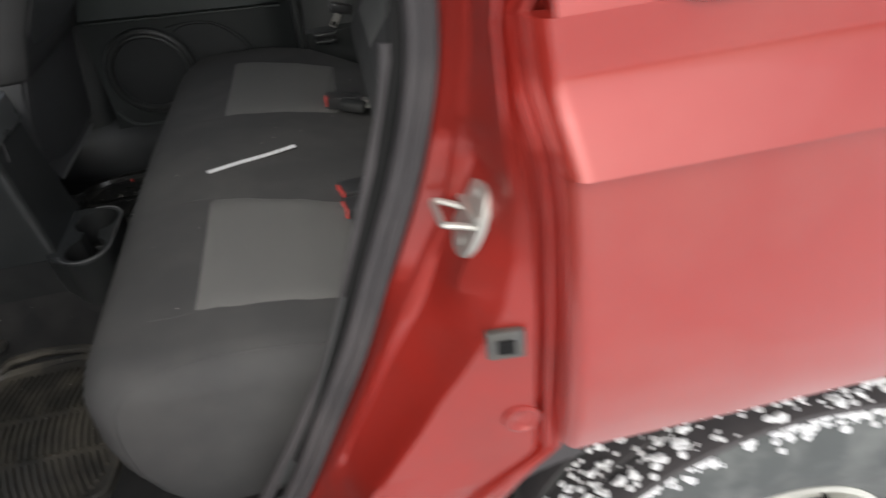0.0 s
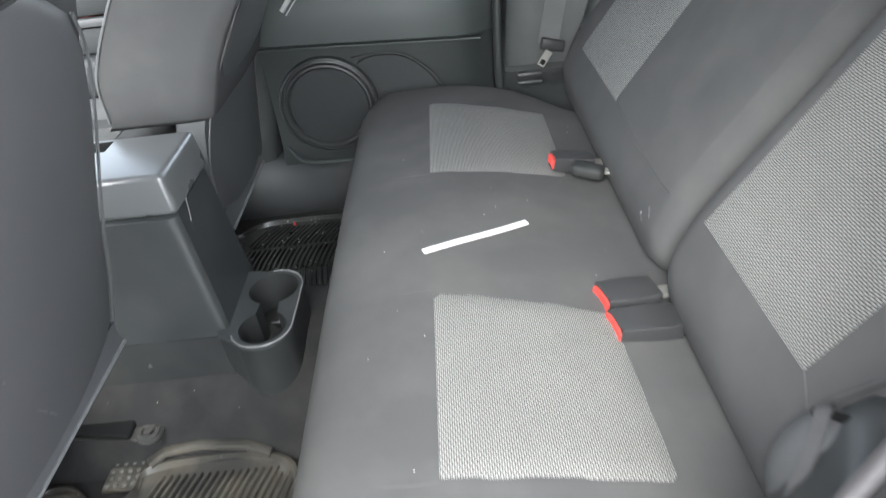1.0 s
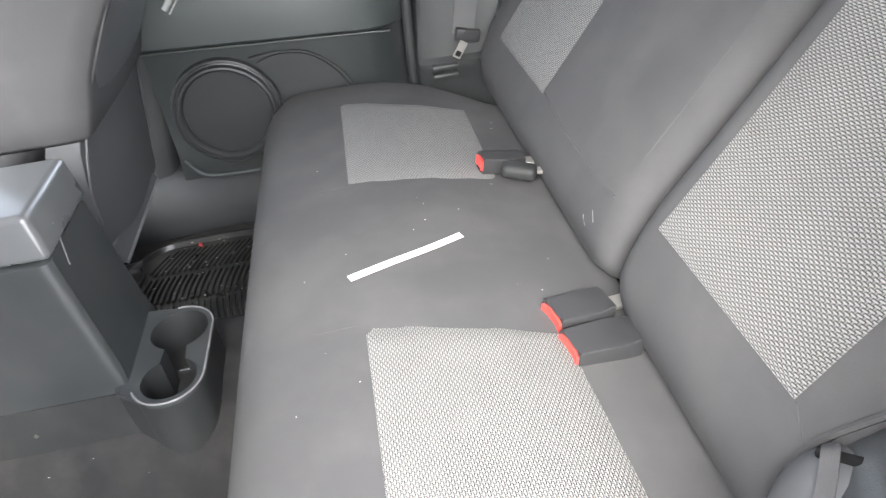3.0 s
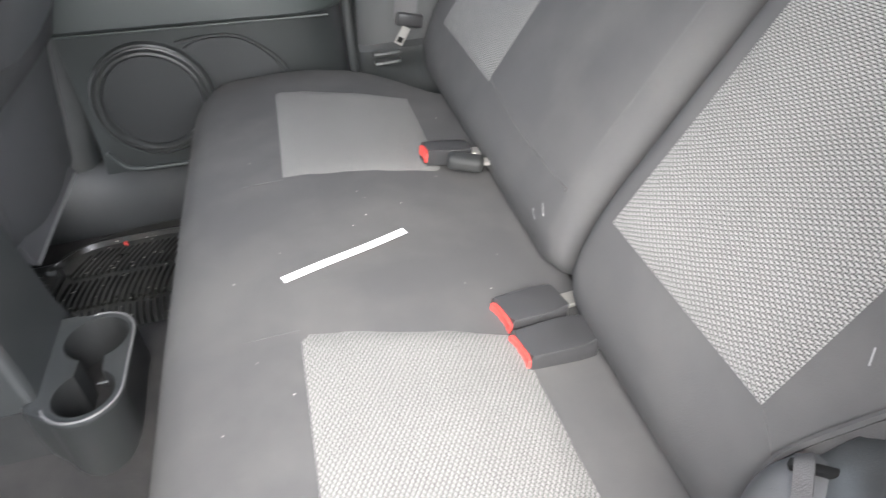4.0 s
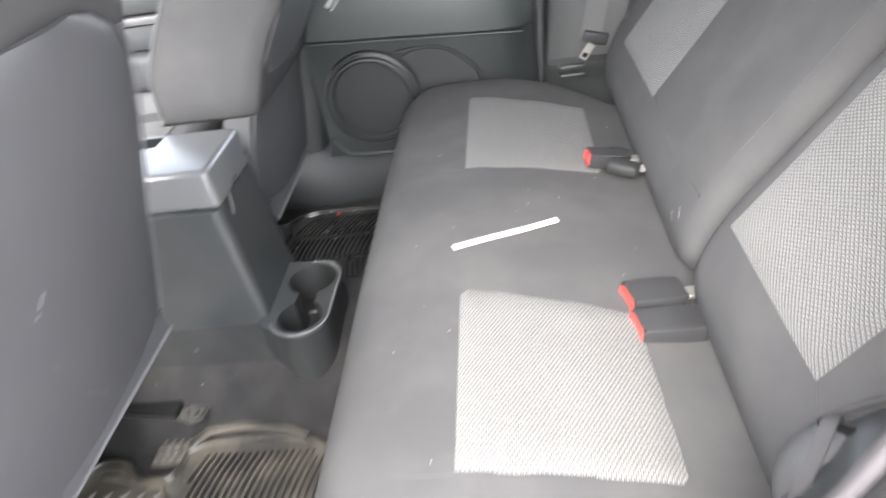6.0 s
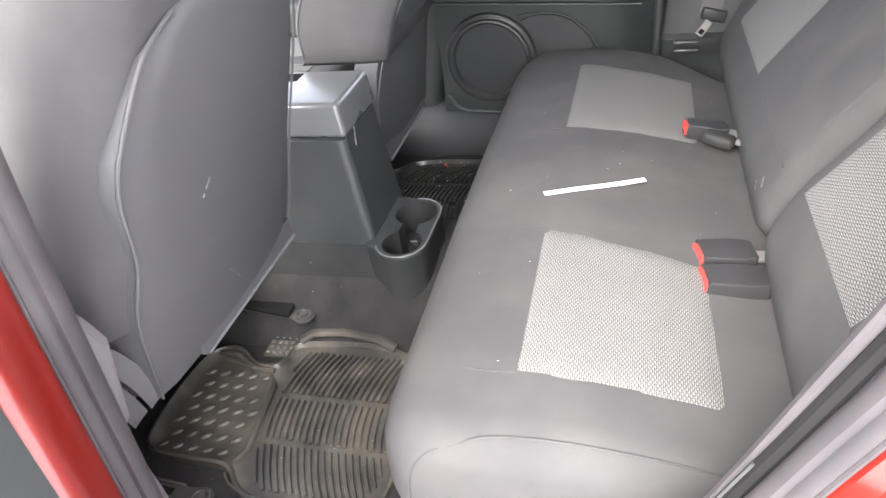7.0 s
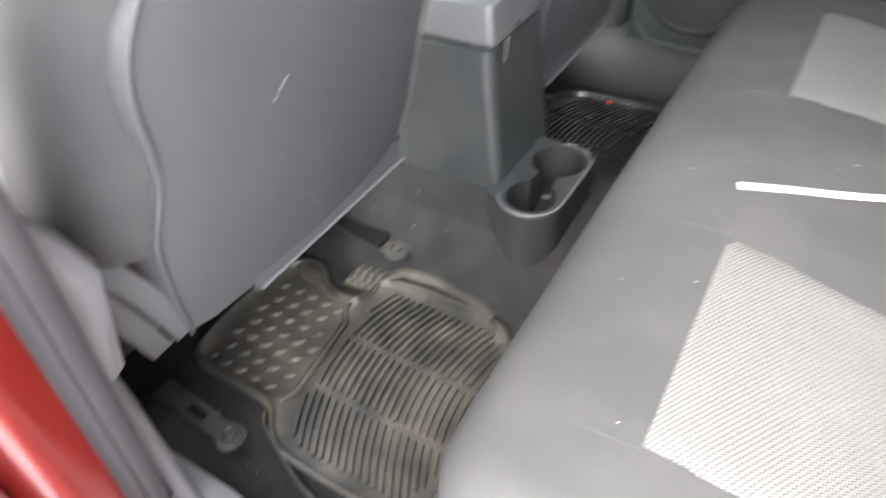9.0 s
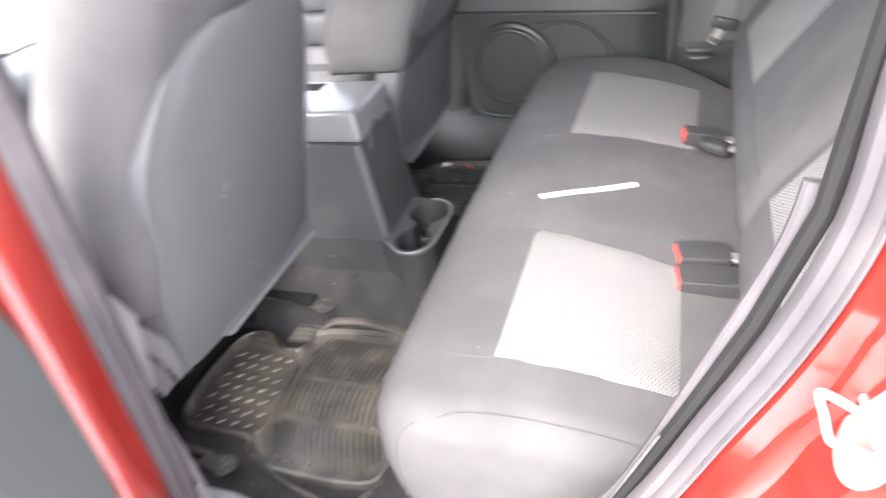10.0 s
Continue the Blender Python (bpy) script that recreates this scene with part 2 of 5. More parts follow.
def prism(outline, axis, a, b, r=0.0, seg=2):
    """An outline of pairs, drawn out along an axis from a to b. x: (y, z); y: (x, z); z: (x, y)."""
    def place(p, d):
        return {"x": (d, p[0], p[1]), "y": (p[0], d, p[1]), "z": (p[0], p[1], d)}[axis]
    bm = loft([[place(p, a) for p in outline], [place(p, b) for p in outline]])
    if r > 0:
        caps = [f for f in bm.faces if len(f.verts) == len(outline)]
        bmesh.ops.bevel(bm, geom=list({e for f in caps for e in f.edges}), offset=r, segments=seg, profile=0.5, affect="EDGES")
    return bm


def smooth_path(pts, per=6, closed=False):
    """Catmull-Rom through the points."""
    P = [Vector(p) for p in pts]
    n = len(P)
    out = []
    for i in range(n if closed else n - 1):
        p1, p2 = P[i], P[(i + 1) % n]
        p0 = P[(i - 1) % n] if closed or i > 0 else p1
        p3 = P[(i + 2) % n] if closed or i + 2 < n else p2
        for k in range(per):
            t = k / per
            out.append(0.5 * (2 * p1 + (p2 - p0) * t + (2 * p0 - 5 * p1 + 4 * p2 - p3) * t * t + (3 * p1 - p0 - 3 * p2 + p3) * t ** 3))
    if not closed:
        out.append(P[-1])
    return out


def sweep(path, section, up=(0, 0, 1), closed=False):
    """A section of (side, up) pairs carried along a path."""
    path = [Vector(p) for p in path]
    rings = []
    n = len(path)
    up = Vector(up)
    for i, p in enumerate(path):
        a = path[(i - 1) % n] if closed or i > 0 else p
        b = path[(i + 1) % n] if closed or i + 1 < n else p
        t = (b - a).normalized()
        s = t.cross(up)
        s = s.normalized() if s.length > 1e-4 else Vector((1, 0, 0))
        u = s.cross(t).normalized()
        rings.append([p + s * q[0] + u * q[1] for q in section])
    if closed:
        rings.append(rings[0])
        bm = loft(rings, caps=False)
        bmesh.ops.remove_doubles(bm, verts=bm.verts[:], dist=1e-5)
        return bm
    return loft(rings)


def circle(r, n=8, sx=1.0, sy=1.0):
    return [(r * sx * math.cos(2 * math.pi * i / n), r * sy * math.sin(2 * math.pi * i / n)) for i in range(n)]


def rect(w, h):
    return [(-w / 2, -h / 2), (w / 2, -h / 2), (w / 2, h / 2), (-w / 2, h / 2)]


def disc(center, axis, r, depth, n=24, bevel=0.001):
    """A short round plug with a softened rim, from center along axis."""
    a = Vector(axis).normalized()
    q = a.to_track_quat("Z", "Y")
    rings = []
    for rr, d in ((r, 0), (r, depth - bevel), (r - bevel, depth)):
        rings.append([Vector(center) + q @ Vector((rr * math.cos(2 * math.pi * i / n), rr * math.sin(2 * math.pi * i / n), d)) for i in range(n)])
    return loft(rings)


def ring(center, axis, profile, n=40):
    """A turned ring: closed profile of (radius, height) about an axis."""
    q = Vector(axis).normalized().to_track_quat("Z", "Y")
    rings = []
    for i in range(n + 1):
        a = 2 * math.pi * i / n
        rings.append([Vector(center) + q @ Vector((r * math.cos(a), r * math.sin(a), h)) for r, h in profile])
    bm = loft(rings, caps=False)
    bmesh.ops.remove_doubles(bm, verts=bm.verts[:], dist=1e-6)
    return bm


def lerp(x, xs, ys):
    return float(np.interp(x, xs, ys))


def uv_metres(ob, fn):
    """Lays a UV map in metres, by fn of each point."""
    lay = ob.data.uv_layers.new(name="metres")
    for p in ob.data.polygons:
        for li in p.loop_indices:
            lay.data[li].uv = fn(ob.data.vertices[ob.data.loops[li].vertex_index].co)


MID = 0.833  # the car's middle line in y

# ---- ground ----
bm = bmesh.new()
bmesh.ops.create_grid(bm, x_segments=90, y_segments=90, size=1)
for v in bm.verts:
    s = v.co.x * abs(v.co.x) ** 2 * 400, v.co.y * abs(v.co.y) ** 2 * 400
    near = 1 / (1 + (s[0] ** 2 + s[1] ** 2) / 60)
    v.co = (s[0], s[1], -0.06 + 0.025 * near * noise.noise((s[0] * 2.3, s[1] * 2.3, 0)) - 0.012)
tagged(part("ground", bm, SNOW), "trodden grey-white snow round the parked car", "ground", kind="structure")

# ---- car shell ----
car = thing("car", "red car with its rear door open over snow", "car", (0.0, MID, 0.0))

# door opening: inner loop (x, z) at the rubber seal, from the roof down the front side, along the sill and up the rear side
LOOP = [(-0.25, 1.52), (-0.30, 1.35), (-0.335, 1.18), (-0.355, 1.05), (-0.372, 0.92), (-0.388, 0.78), (-0.399, 0.68), (-0.413, 0.60), (-0.427, 0.52), (-0.418, 0.468), (-0.37, 0.446), (-0.30, 0.441), (-0.15, 0.438), (-0.03, 0.442), (0.043, 0.475),
        (0.115, 0.575), (0.180, 0.70), (0.23, 0.80), (0.271, 0.90), (0.312, 1.0), (0.34, 1.10), (0.348, 1.2), (0.36, 1.33), (0.34, 1.45), (0.25, 1.535), (0.05, 1.56), (-0.15, 1.56)]
loop3 = smooth_path([(x, 0.13, z) for x, z in LOOP], 5, closed=True)
NL = len(loop3)
normals = []
for i in range(NL):
    t = loop3[(i + 1) % NL] - loop3[i - 1]
    normals.append(Vector((t.z, 0, -t.x)).normalized() * -1)
if normals[NL // 8].x > 0:
    normals = [-q for q in normals]


def gap_x(z):
    """Front edge of the quarter panel, by height."""
    return lerp(z, (0.72, 0.9, 1.0, 1.05, 1.1, 1.2), (0.409, 0.414, 0.413, 0.408, 0.399, 0.389))


def skin_y(x, z):
    """How far the red side stands in from the outermost line."""
    y = 0.0
    if z > 1.047:
        y = lerp(z, (1.047, 1.049, 1.08, 1.103, 1.115, 1.13, 1.16, 1.25, 1.58), (0.016, -0.006, 0.010, 0.0235, 0.0275, 0.029, 0.031, 0.06, 0.19))
    else:
        y = lerp(z, (0.45, 0.6, 0.72, 0.79, 0.84, 0.90, 0.96, 1.0425, 1.0445, 1.047), (0.03, 0.018, 0.004, -0.006, -0.007, -0.001, 0.005, 0.006, 0.016, 0.016))
    return y


# (outward, y) from the seal to the outer edge, for the front post and the sill
FRONT = [(0.0, 0.150), (0.0, 0.126), (-0.003, 0.118), (-0.0055, 0.105), (-0.007, 0.094), (-0.007, 0.084), (-0.005, 0.076), (-0.002, 0.069), (0.002, 0.0625), (0.008, 0.056), (0.018, 0.050), (0.038, 0.046), (0.065, 0.045), (0.075, 0.03), (0.08, 0.01)]
SILL = [(0.0, 0.150), (0.0, 0.126), (0.0, 0.118), (0.001, 0.105), (0.003, 0.090), (0.005, 0.075), (0.008, 0.062), (0.012, 0.050), (0.016, 0.040), (0.021, 0.030), (0.028, 0.020), (0.038, 0.011), (0.052, 0.004), (0.075, 0.0), (0.11, 0.0)]
# the same for the foot of the rear post, where it runs out into the arch
FOOT = [(0.0, 0.150), (0.0, 0.128), (0.003, 0.122), (0.015, 0.106), (0.022, 0.080), (0.027, 0.052), (0.034, 0.036), (0.07, 0.032), (0.11, 0.030), (0.13, 0.030), (0.145, 0.028), (0.155, 0.026), (0.165, 0.028), (0.175, 0.030), (0.19, 0.036)]


def rear_post(e, z):
    """Section of the rear post at height z from the seal at x = e: a pressed ridge, the lock hollow, the S-shaped crease, the raised face and the ribs before the panel gap."""
    ridge = e + lerp(z, (0.80, 0.85, 0.904, 0.96, 1.007, 1.04, 1.07), (0.005, 0.009, 0.021, 0.029, 0.025, 0.021, 0.015))
    crease = lerp(z, (0.66, 0.705, 0.76, 0.804, 0.84, 0.873, 0.914, 0.972, 1.017, 1.078, 1.15), (0.200, 0.228, 0.266, 0.293, 0.320, 0.341, 0.360, 0.372, 0.375, 0.372, 0.370))
    g = min(gap_x(z), lerp(z, (0.615, 0.672, 0.708, 0.73), (0.30, 0.365, 0.405, 0.43)))
    deep = lerp(z, (0.72, 0.84, 0.92), (0.012, 0.010, 0.004))
    w = crease - ridge
    rib = lerp(z, (0.70, 0.78), (0.3, 1.0))
    out = max(0, skin_y(0, z)) if z > 1.047 else 0.0
    pts = [(e, 0.150), (e, 0.128), (e + 0.003, 0.120), (ridge - 0.003, 0.106), (ridge - 0.0005, 0.098), (ridge + 0.003, 0.095), (ridge + 0.25 * w, 0.086 + deep), (ridge + 0.5 * w, 0.071 + deep), (ridge + 0.75 * w, 0.054 + deep), (ridge + 0.9 * w, 0.042 + deep * 0.6), (crease - 0.0015, 0.0385), (crease + 0.0015, 0.0355)]
    lock = lerp(z, (0.86, 0.93, 1.025, 1.07), (0, 1, 1, 0))
    fx = min(0.3465 + 0.45 * (z - 0.982), crease - 0.010)
    pocket = [(ridge - 0.003, 0.119), (ridge - 0.0005, 0.112), (ridge + 0.003, 0.110), (fx - 0.004, 0.107), (fx + 0.001, 0.085), (fx + 0.005, 0.060), (0.45 * fx + 0.55 * crease + 0.003, 0.046)]
    for k, (x, y) in enumerate(pocket):
        pts[3 + k] = (pts[3 + k][0] + lock * (x - pts[3 + k][0]), pts[3 + k][1] + lock * (y - pts[3 + k][1]))
    f = g - 0.026 - crease
    pts += [(crease + 0.33 * f, 0.0335), (crease + 0.67 * f, 0.0305), (g - 0.026, 0.0265)]
    pts += [(g - 0.023, 0.028 + 0.007 * rib), (g - 0.018, 0.028 + 0.009 * rib), (g - 0.0155, 0.022 + 0.002 * rib), (g - 0.012, 0.021), (g - 0.0095, 0.021 + 0.009 * rib), (g - 0.006, 0.021 + 0.010 * rib), (g - 0.003, 0.022), (g + 0.001, 0.022), (g + 0.004, 0.034), (g + 0.03, 0.04)]
    return [(x, y + out * min(1, max(0, (k - 9) / 8)), z) for k, (x, y) in enumerate(pts)]


NK = len(rear_post(0.3, 0.9))


def knot(prof, k):
    """Knot k of NK along a profile with fewer points."""
    u = k * (len(prof) - 1) / (NK - 1)
    i = min(int(u), len(prof) - 2)
    return Vector(prof[i]).lerp(Vector(prof[i + 1]), u - i)


# the loop with closer steps on the rear post
steps = []
for i in range(NL):
    p, p1, q, q1 = loop3[i], loop3[(i + 1) % NL], normals[i], normals[(i + 1) % NL]
    n = 3 if p.x > 0.1 and 0.6 < p.z < 1.25 else 1
    steps += [(p.lerp(p1, j / n), q.lerp(q1, j / n).normalized()) for j in range(n)]
NS = len(steps)
rings = [[] for _ in range(NK)]
for p, q in steps:
    wr, wf, wb = max(0, q.x) ** 2, max(0, -q.x) ** 2 + max(0, q.z) ** 2, max(0, -q.z) ** 2
    if p.z > 1.3:
        wr, wf = 0, wr + wf
    tot = wr + wf + wb
    post = lerp(p.z, (0.60, 0.70, 1.16, 1.28), (0, 1, 1, 0)) if p.x > 0.1 else 0
    sect = rear_post(p.x, p.z)
    for k in range(NK):
        fo = (wr * knot(FOOT, k) + wf * knot(FRONT, k) + wb * knot(SILL, k)) / tot
        rings[k].append(Vector((p.x + q.x * fo.x, fo.y, p.z + q.z * fo.x)).lerp(Vector(sect[k]), post))
bm = bmesh.new()
rows = [[bm.verts.new(v) for v in r] for r in rings]
for a, b in zip(rows, rows[1:]):
    for i in range(NS):
        j = (i + 1) % NS
        bm.faces.new((a[i], a[j], b[j], b[i]))
jamb = part("door_jamb", bm, SHADED_RED, car, "glossy red painted door jamb with pressed ridges", 38)
# the front post, in more light, keeps the outer skin's dusty red
jamb.data.materials.append(RED)
for f in jamb.data.polygons:
    f.material_index = 1 if f.center.x < 0.0 else 0
part("pressed_boss", ring((0.372, 0.0285, 0.764), (0, -1, 0), [(0.0205, -0.002), (0.019, 0.0025), (0.015, 0.0035), (0.012, 0.001), (0.002, 0.0005)], 24), SHADED_RED, jamb)
# outer side panels: a sheet with the door opening, by height profile


X0 = 0.404
cols = [X0 + 0.006 * k for k in range(4)] + [0.43, 0.46, 0.5, 0.56, 0.62, 0.7, 0.8, 0.9, 1.0, 1.15, 1.3, 1.5]
zs = [0.722, 0.728, 0.74, 0.78, 0.83, 0.88, 0.93, 0.98, 1.02, 1.035, 1.0425, 1.0445, 1.047, 1.049, 1.053, 1.07, 1.09, 1.105, 1.12, 1.135, 1.15, 1.158]


front_g, back_g = [], []
for z in zs:
    fr = []
    for x in cols:
        xx = gap_x(z) + (x - X0)
        lip = 0.012 * max(0, 1 - (x - X0) / 0.012) ** 2 + 0.010 * max(0, 1 - (z - 0.722) / 0.010) ** 2
        fr.append(Vector((xx, skin_y(xx, z) + lip, z)))
    front_g.append(fr)
    back_g.append([p + Vector((0, 0.02, 0)) for p in fr])
part("quarter_panel", slab(front_g, back_g), RED, car, "dusty red rear quarter panel with a crease", 32)
# panel below the arch's rear end and behind the wheel
part("rear_lower_panel", rbox(1.10, 1.5, 0.01, 0.06, 0.35, 0.722, 0.01), RED, car)
# above: window frame band with the dark corner window
wz = [1.165, 1.175, 1.20, 1.25, 1.40, 1.58]
part("window_surround", slab([[Vector((x, skin_y(x, z) + 0.0, z)) for x in (0.408, 0.43, 0.478)] for z in [1.158] + wz], [[Vector((x, skin_y(x, z) + 0.03, z)) for x in (0.408, 0.43, 0.478)] for z in [1.158] + wz]), RED, car)
part("window_lip", sweep(smooth_path([(0.66, 0.030, 1.156), (0.56, 0.029, 1.158), (0.498, 0.029, 1.163), (0.480, 0.034, 1.20), (0.478, 0.06, 1.30)], 6), circle(0.006, 8)), RED, car)
part("quarter_window", slab([[Vector((x, skin_y(x, z) + 0.012, z)) for x in (0.48, 0.6, 0.8, 1.0, 1.4)] for z in (1.158, 1.25, 1.4, 1.55)], [[Vector((x, skin_y(x, z) + 0.02, z)) for x in (0.48, 0.6, 0.8, 1.0, 1.4)] for z in (1.158, 1.25, 1.4, 1.55)]), GLASS, car, "dark tinted quarter window").visible_shadow = False
# wheel house behind the arch edge and its dark liner
part("wheel_house", rbox(0.38, 1.12, 0.30, 0.34, 0.0, 0.78, 0.005), DARK, car)
part("wheel_house_roof", rbox(0.38, 1.12, 0.035, 0.34, 0.735, 0.76, 0.005), DARK, car)
part("arch_liner", sweep(smooth_path([(0.10, 0.09, 0.40), (0.20, 0.075, 0.52), (0.30, 0.07, 0.615), (0.37, 0.062, 0.672), (0.425, 0.05, 0.708)], 5), rect(0.07, 0.035), up=(0, 1, 0)), RUBBER, car, "black rubber arch edging")

# near side in front of the opening: closed front door and pillar skin, sill
part("front_door_skin", slab([[Vector((x, skin_y(x, z) + 0.01, z)) for x in (-1.6, -1.0, -0.46)] for z in (0.35, 0.6, 0.8, 1.0, 1.04)], [[Vector((x, skin_y(x, z) + 0.07, z)) for x in (-1.6, -1.0, -0.46)] for z in (0.35, 0.6, 0.8, 1.0, 1.04)]), RED, car)
part("sill", rbox(-1.6, 0.12, 0.0, 0.13, 0.32, 0.43, 0.02, 3), RED, car)
part("roof", slab([[Vector((x, y, 1.60 + 0.03 * math.sin(math.pi * (y - 0.15) / 1.37))) for x in (-1.0, 0.0, 1.6)] for y in (0.15, 0.4, MID, 1.27, 1.52)], [[Vector((x, y, 1.57 + 0.03 * math.sin(math.pi * (y - 0.15) / 1.37))) for x in (-1.0, 0.0, 1.6)] for y in (0.15, 0.4, MID, 1.27, 1.52)]), RED, car)
part("headliner", rbox(-1.0, 1.6, 0.17, 1.50, 1.545, 1.565, 0.004), HEADLINER, car, "pale cloth headliner")
part("far_side_skin", rbox(-1.7, 1.6, 1.62, 1.66, 0.3, 0.98, 0.01), RED, car)
part("far_rear_pillar", rbox(0.28, 0.42, 1.46, 1.62, 0.98, 1.57, 0.01), GREY_TRIM, car)
part("far_middle_pillar", rbox(-0.62, -0.50, 1.50, 1.62, 0.98, 1.57, 0.01), GREY_TRIM, car)
part("near_front_pillar_top", rbox(-1.05, -0.99, 0.10, 0.18, 1.0, 1.60, 0.01), GREY_TRIM, car)
part("tailgate", rbox(1.55, 1.62, 0.1, 1.6, 0.4, 1.05, 0.01), RED, car)
part("dashboard", rbox(-1.75, -1.45, 0.12, 1.55, 0.5, 0.89, 0.06, 3), PLASTIC, car)
bon = [[Vector((x, y, lerp(x, (-2.75, -2.6, -2.0, -1.6), (0.66, 0.71, 0.76, 0.78)) + 0.015 * math.sin(math.pi * (y - 0.03) / 1.6))) for x in (-2.75, -2.6, -2.3, -2.0, -1.6)] for y in (0.03, 0.2, 0.5, MID, 1.16, 1.46, 1.63)]
part("bonnet", slab(bon, [[p - Vector((0, 0, 0.03)) for p in r] for r in bon]), RED, car)
part("front_end", rbox(-2.78, -2.70, 0.05, 1.61, 0.30, 0.67, 0.03, 3), RED, car)
for sy in (0.01, 1.61):
    part("front_wing", rbox(-2.74, -1.6, sy, sy + 0.04, 0.30, 0.74, 0.015, 2), RED, car)
part("bulkhead", rbox(-1.80, -1.75, 0.05, 1.62, 0.3, 0.88, 0.01), DARK, car)
part("floor_pan", rbox(-1.75, 1.6, 0.10, 1.64, 0.27, 0.30, 0.005), DARK, car)
part("luggage_floor", rbox(0.62, 1.56, 0.17, 1.50, 0.66, 0.70, 0.01), CARPET, car)

# rubber seal round the opening
seal = [Vector((p.x - q.x * 0.012, 0.137, p.z - q.z * 0.012)) for p, q in zip(loop3, normals)]


def ring_tube(centers, ns, prof):
    bm = bmesh.new()
    rows = [[bm.verts.new(Vector((c.x + q.x * a, c.y + b, c.z + q.z * a))) for a, b in prof] for c, q in zip(centers, ns)]
    n, m = len(rows), len(prof)
    for i in range(n):
        for k in range(m):
            bm.faces.new((rows[i][k], rows[i][(k + 1) % m], rows[(i + 1) % n][(k + 1) % m], rows[(i + 1) % n][k]))
    return bm


part("weatherstrip", ring_tube(seal, normals, [(0.014, -0.002), (0.012, -0.012), (0.004, -0.016), (-0.002, -0.012), (-0.003, -0.006), (-0.010, -0.006), (-0.014, 0.002), (-0.010, 0.012), (0.004, 0.014), (0.013, 0.010)]), RUBBER, car, "black double-lipped rubber door seal", 50)

part("seal_lip", ring_tube(seal, normals, [(0.0085 + 0.0022 * math.cos(q), -0.0150 + 0.0022 * math.sin(q)) for q in [math.pi * k / 3 for k in range(6)]]), RUBBER, car)

# striker and the square hole
FN = Vector((-0.905, -0.053, 0.426)).normalized()
FY = Vector((0, 0, 1)).cross(FN).normalized()
sm = Matrix.Translation((0.346, 0.079, 0.982)) @ Matrix((FN, FY, FN.cross(FY))).transposed().to_4x4()
outline = smooth_path([(0, a, c) for a, c in ((-0.020, 0.028), (0.0, 0.0345), (0.015, 0.031), (0.026, 0.012), (0.0265, -0.010), (0.020, -0.029), (0.003, -0.036), (-0.016, -0.031), (-0.027, -0.012), (-0.030, 0.002), (-0.027, 0.016))], 3, closed=True)
bm = prism([(v.y, v.z) for v in outline], "x", -0.006, 0.001, 0.001)
bm.transform(sm)
st = part("striker_plate", bm, STEEL, car, "zinc striker plate")
part("striker_loop", sweep(smooth_path([(0.351, 0.093, 0.981), (0.345, 0.096, 0.982), (0.3285, 0.104, 0.986), (0.3205, 0.1065, 0.987), (0.3190, 0.101, 0.9875), (0.3200, 0.085, 0.988), (0.3205, 0.070, 0.988), (0.3230, 0.0655, 0.9875), (0.332, 0.064, 0.986), (0.347, 0.062, 0.982), (0.352, 0.061, 0.980)], 4), circle(0.0033, 8)), STEEL, st, "bright steel striker loop")
part("striker_bar", sweep([sm @ Vector(v) for v in ((-0.001, -0.030, 0.004), (0.0025, -0.026, 0.005), (0.0025, 0.016, 0.0065), (-0.001, 0.022, 0.0065))], circle(0.0034, 8)), STEEL, st)
for dy, dz in ((-0.005, 0.022), (0.003, -0.022)):
    part("screw", disc(sm @ Vector((0.0015, dy, dz)), FN, 0.0065, 0.0012, 12), STEEL, st)
HX, HY, HZ = 0.360, 0.028, 0.872
hm = Matrix.Translation((HX, HY, HZ)) @ Matrix.Rotation(radians(84), 4, "Z")
bush = part("square_bush", rbox(-0.003, 0.006, -0.018, 0.018, -0.017, 0.017, 0.003, 2, hm), BRACKET, car, "grey plastic square bush")
part("bush_hole", rbox(-0.006, 0.0, -0.008, 0.008, -0.008, 0.008, 0.001, 1, hm), DARK, bush, "dark hole")

# ---- rear wheel ----
WC = Vector((0.73, 0.122, 0.300))
tyre = part("rear_wheel", ring(WC, (0, 1, 0), [(0.182, -0.085), (0.205, -0.096), (0.25, -0.106), (0.295, -0.105), (0.322, -0.093), (0.340, -0.075), (0.346, 0.0), (0.340, 0.08), (0.31, 0.1), (0.24, 0.095), (0.182, 0.085)], 64), TYRE, car, "dusty black tyre")
part("rim", ring(WC, (0, 1, 0), [(0.155, -0.06), (0.176, -0.090), (0.185, -0.088), (0.183, 0.09), (0.155, 0.09)], 48), RIM, tyre, "pale dirty alloy rim")
part("hub", disc(WC + Vector((0, 0.02, 0)), (0, -1, 0), 0.155, 0.03, 32, 0.01), RIM, tyre)
rnd = random.Random(4)
block = rbox(-0.012, 0.012, -0.022, 0.022, -0.004, 0.005, 0.002, 1)
block_me = bpy.data.meshes.new("tread_block")
block.to_mesh(block_me)
block.free()
block_me.materials.append(RUBBER)
for k in range(44):
    a = math.radians(35 + k * 2.9)
    for row, yy in enumerate((-0.070, -0.022, 0.03)):
        aa = a + (0.02 if row == 1 else 0)
        ob = new("tread_block", block_me)
        ob.parent = tyre
        ob.matrix_basis = Matrix.Translation(WC + Vector((0.343 * math.cos(aa), yy, 0.343 * math.sin(aa)))) @ Matrix.Rotation(math.pi / 2 - aa, 4, "Y")
bm = bmesh.new()
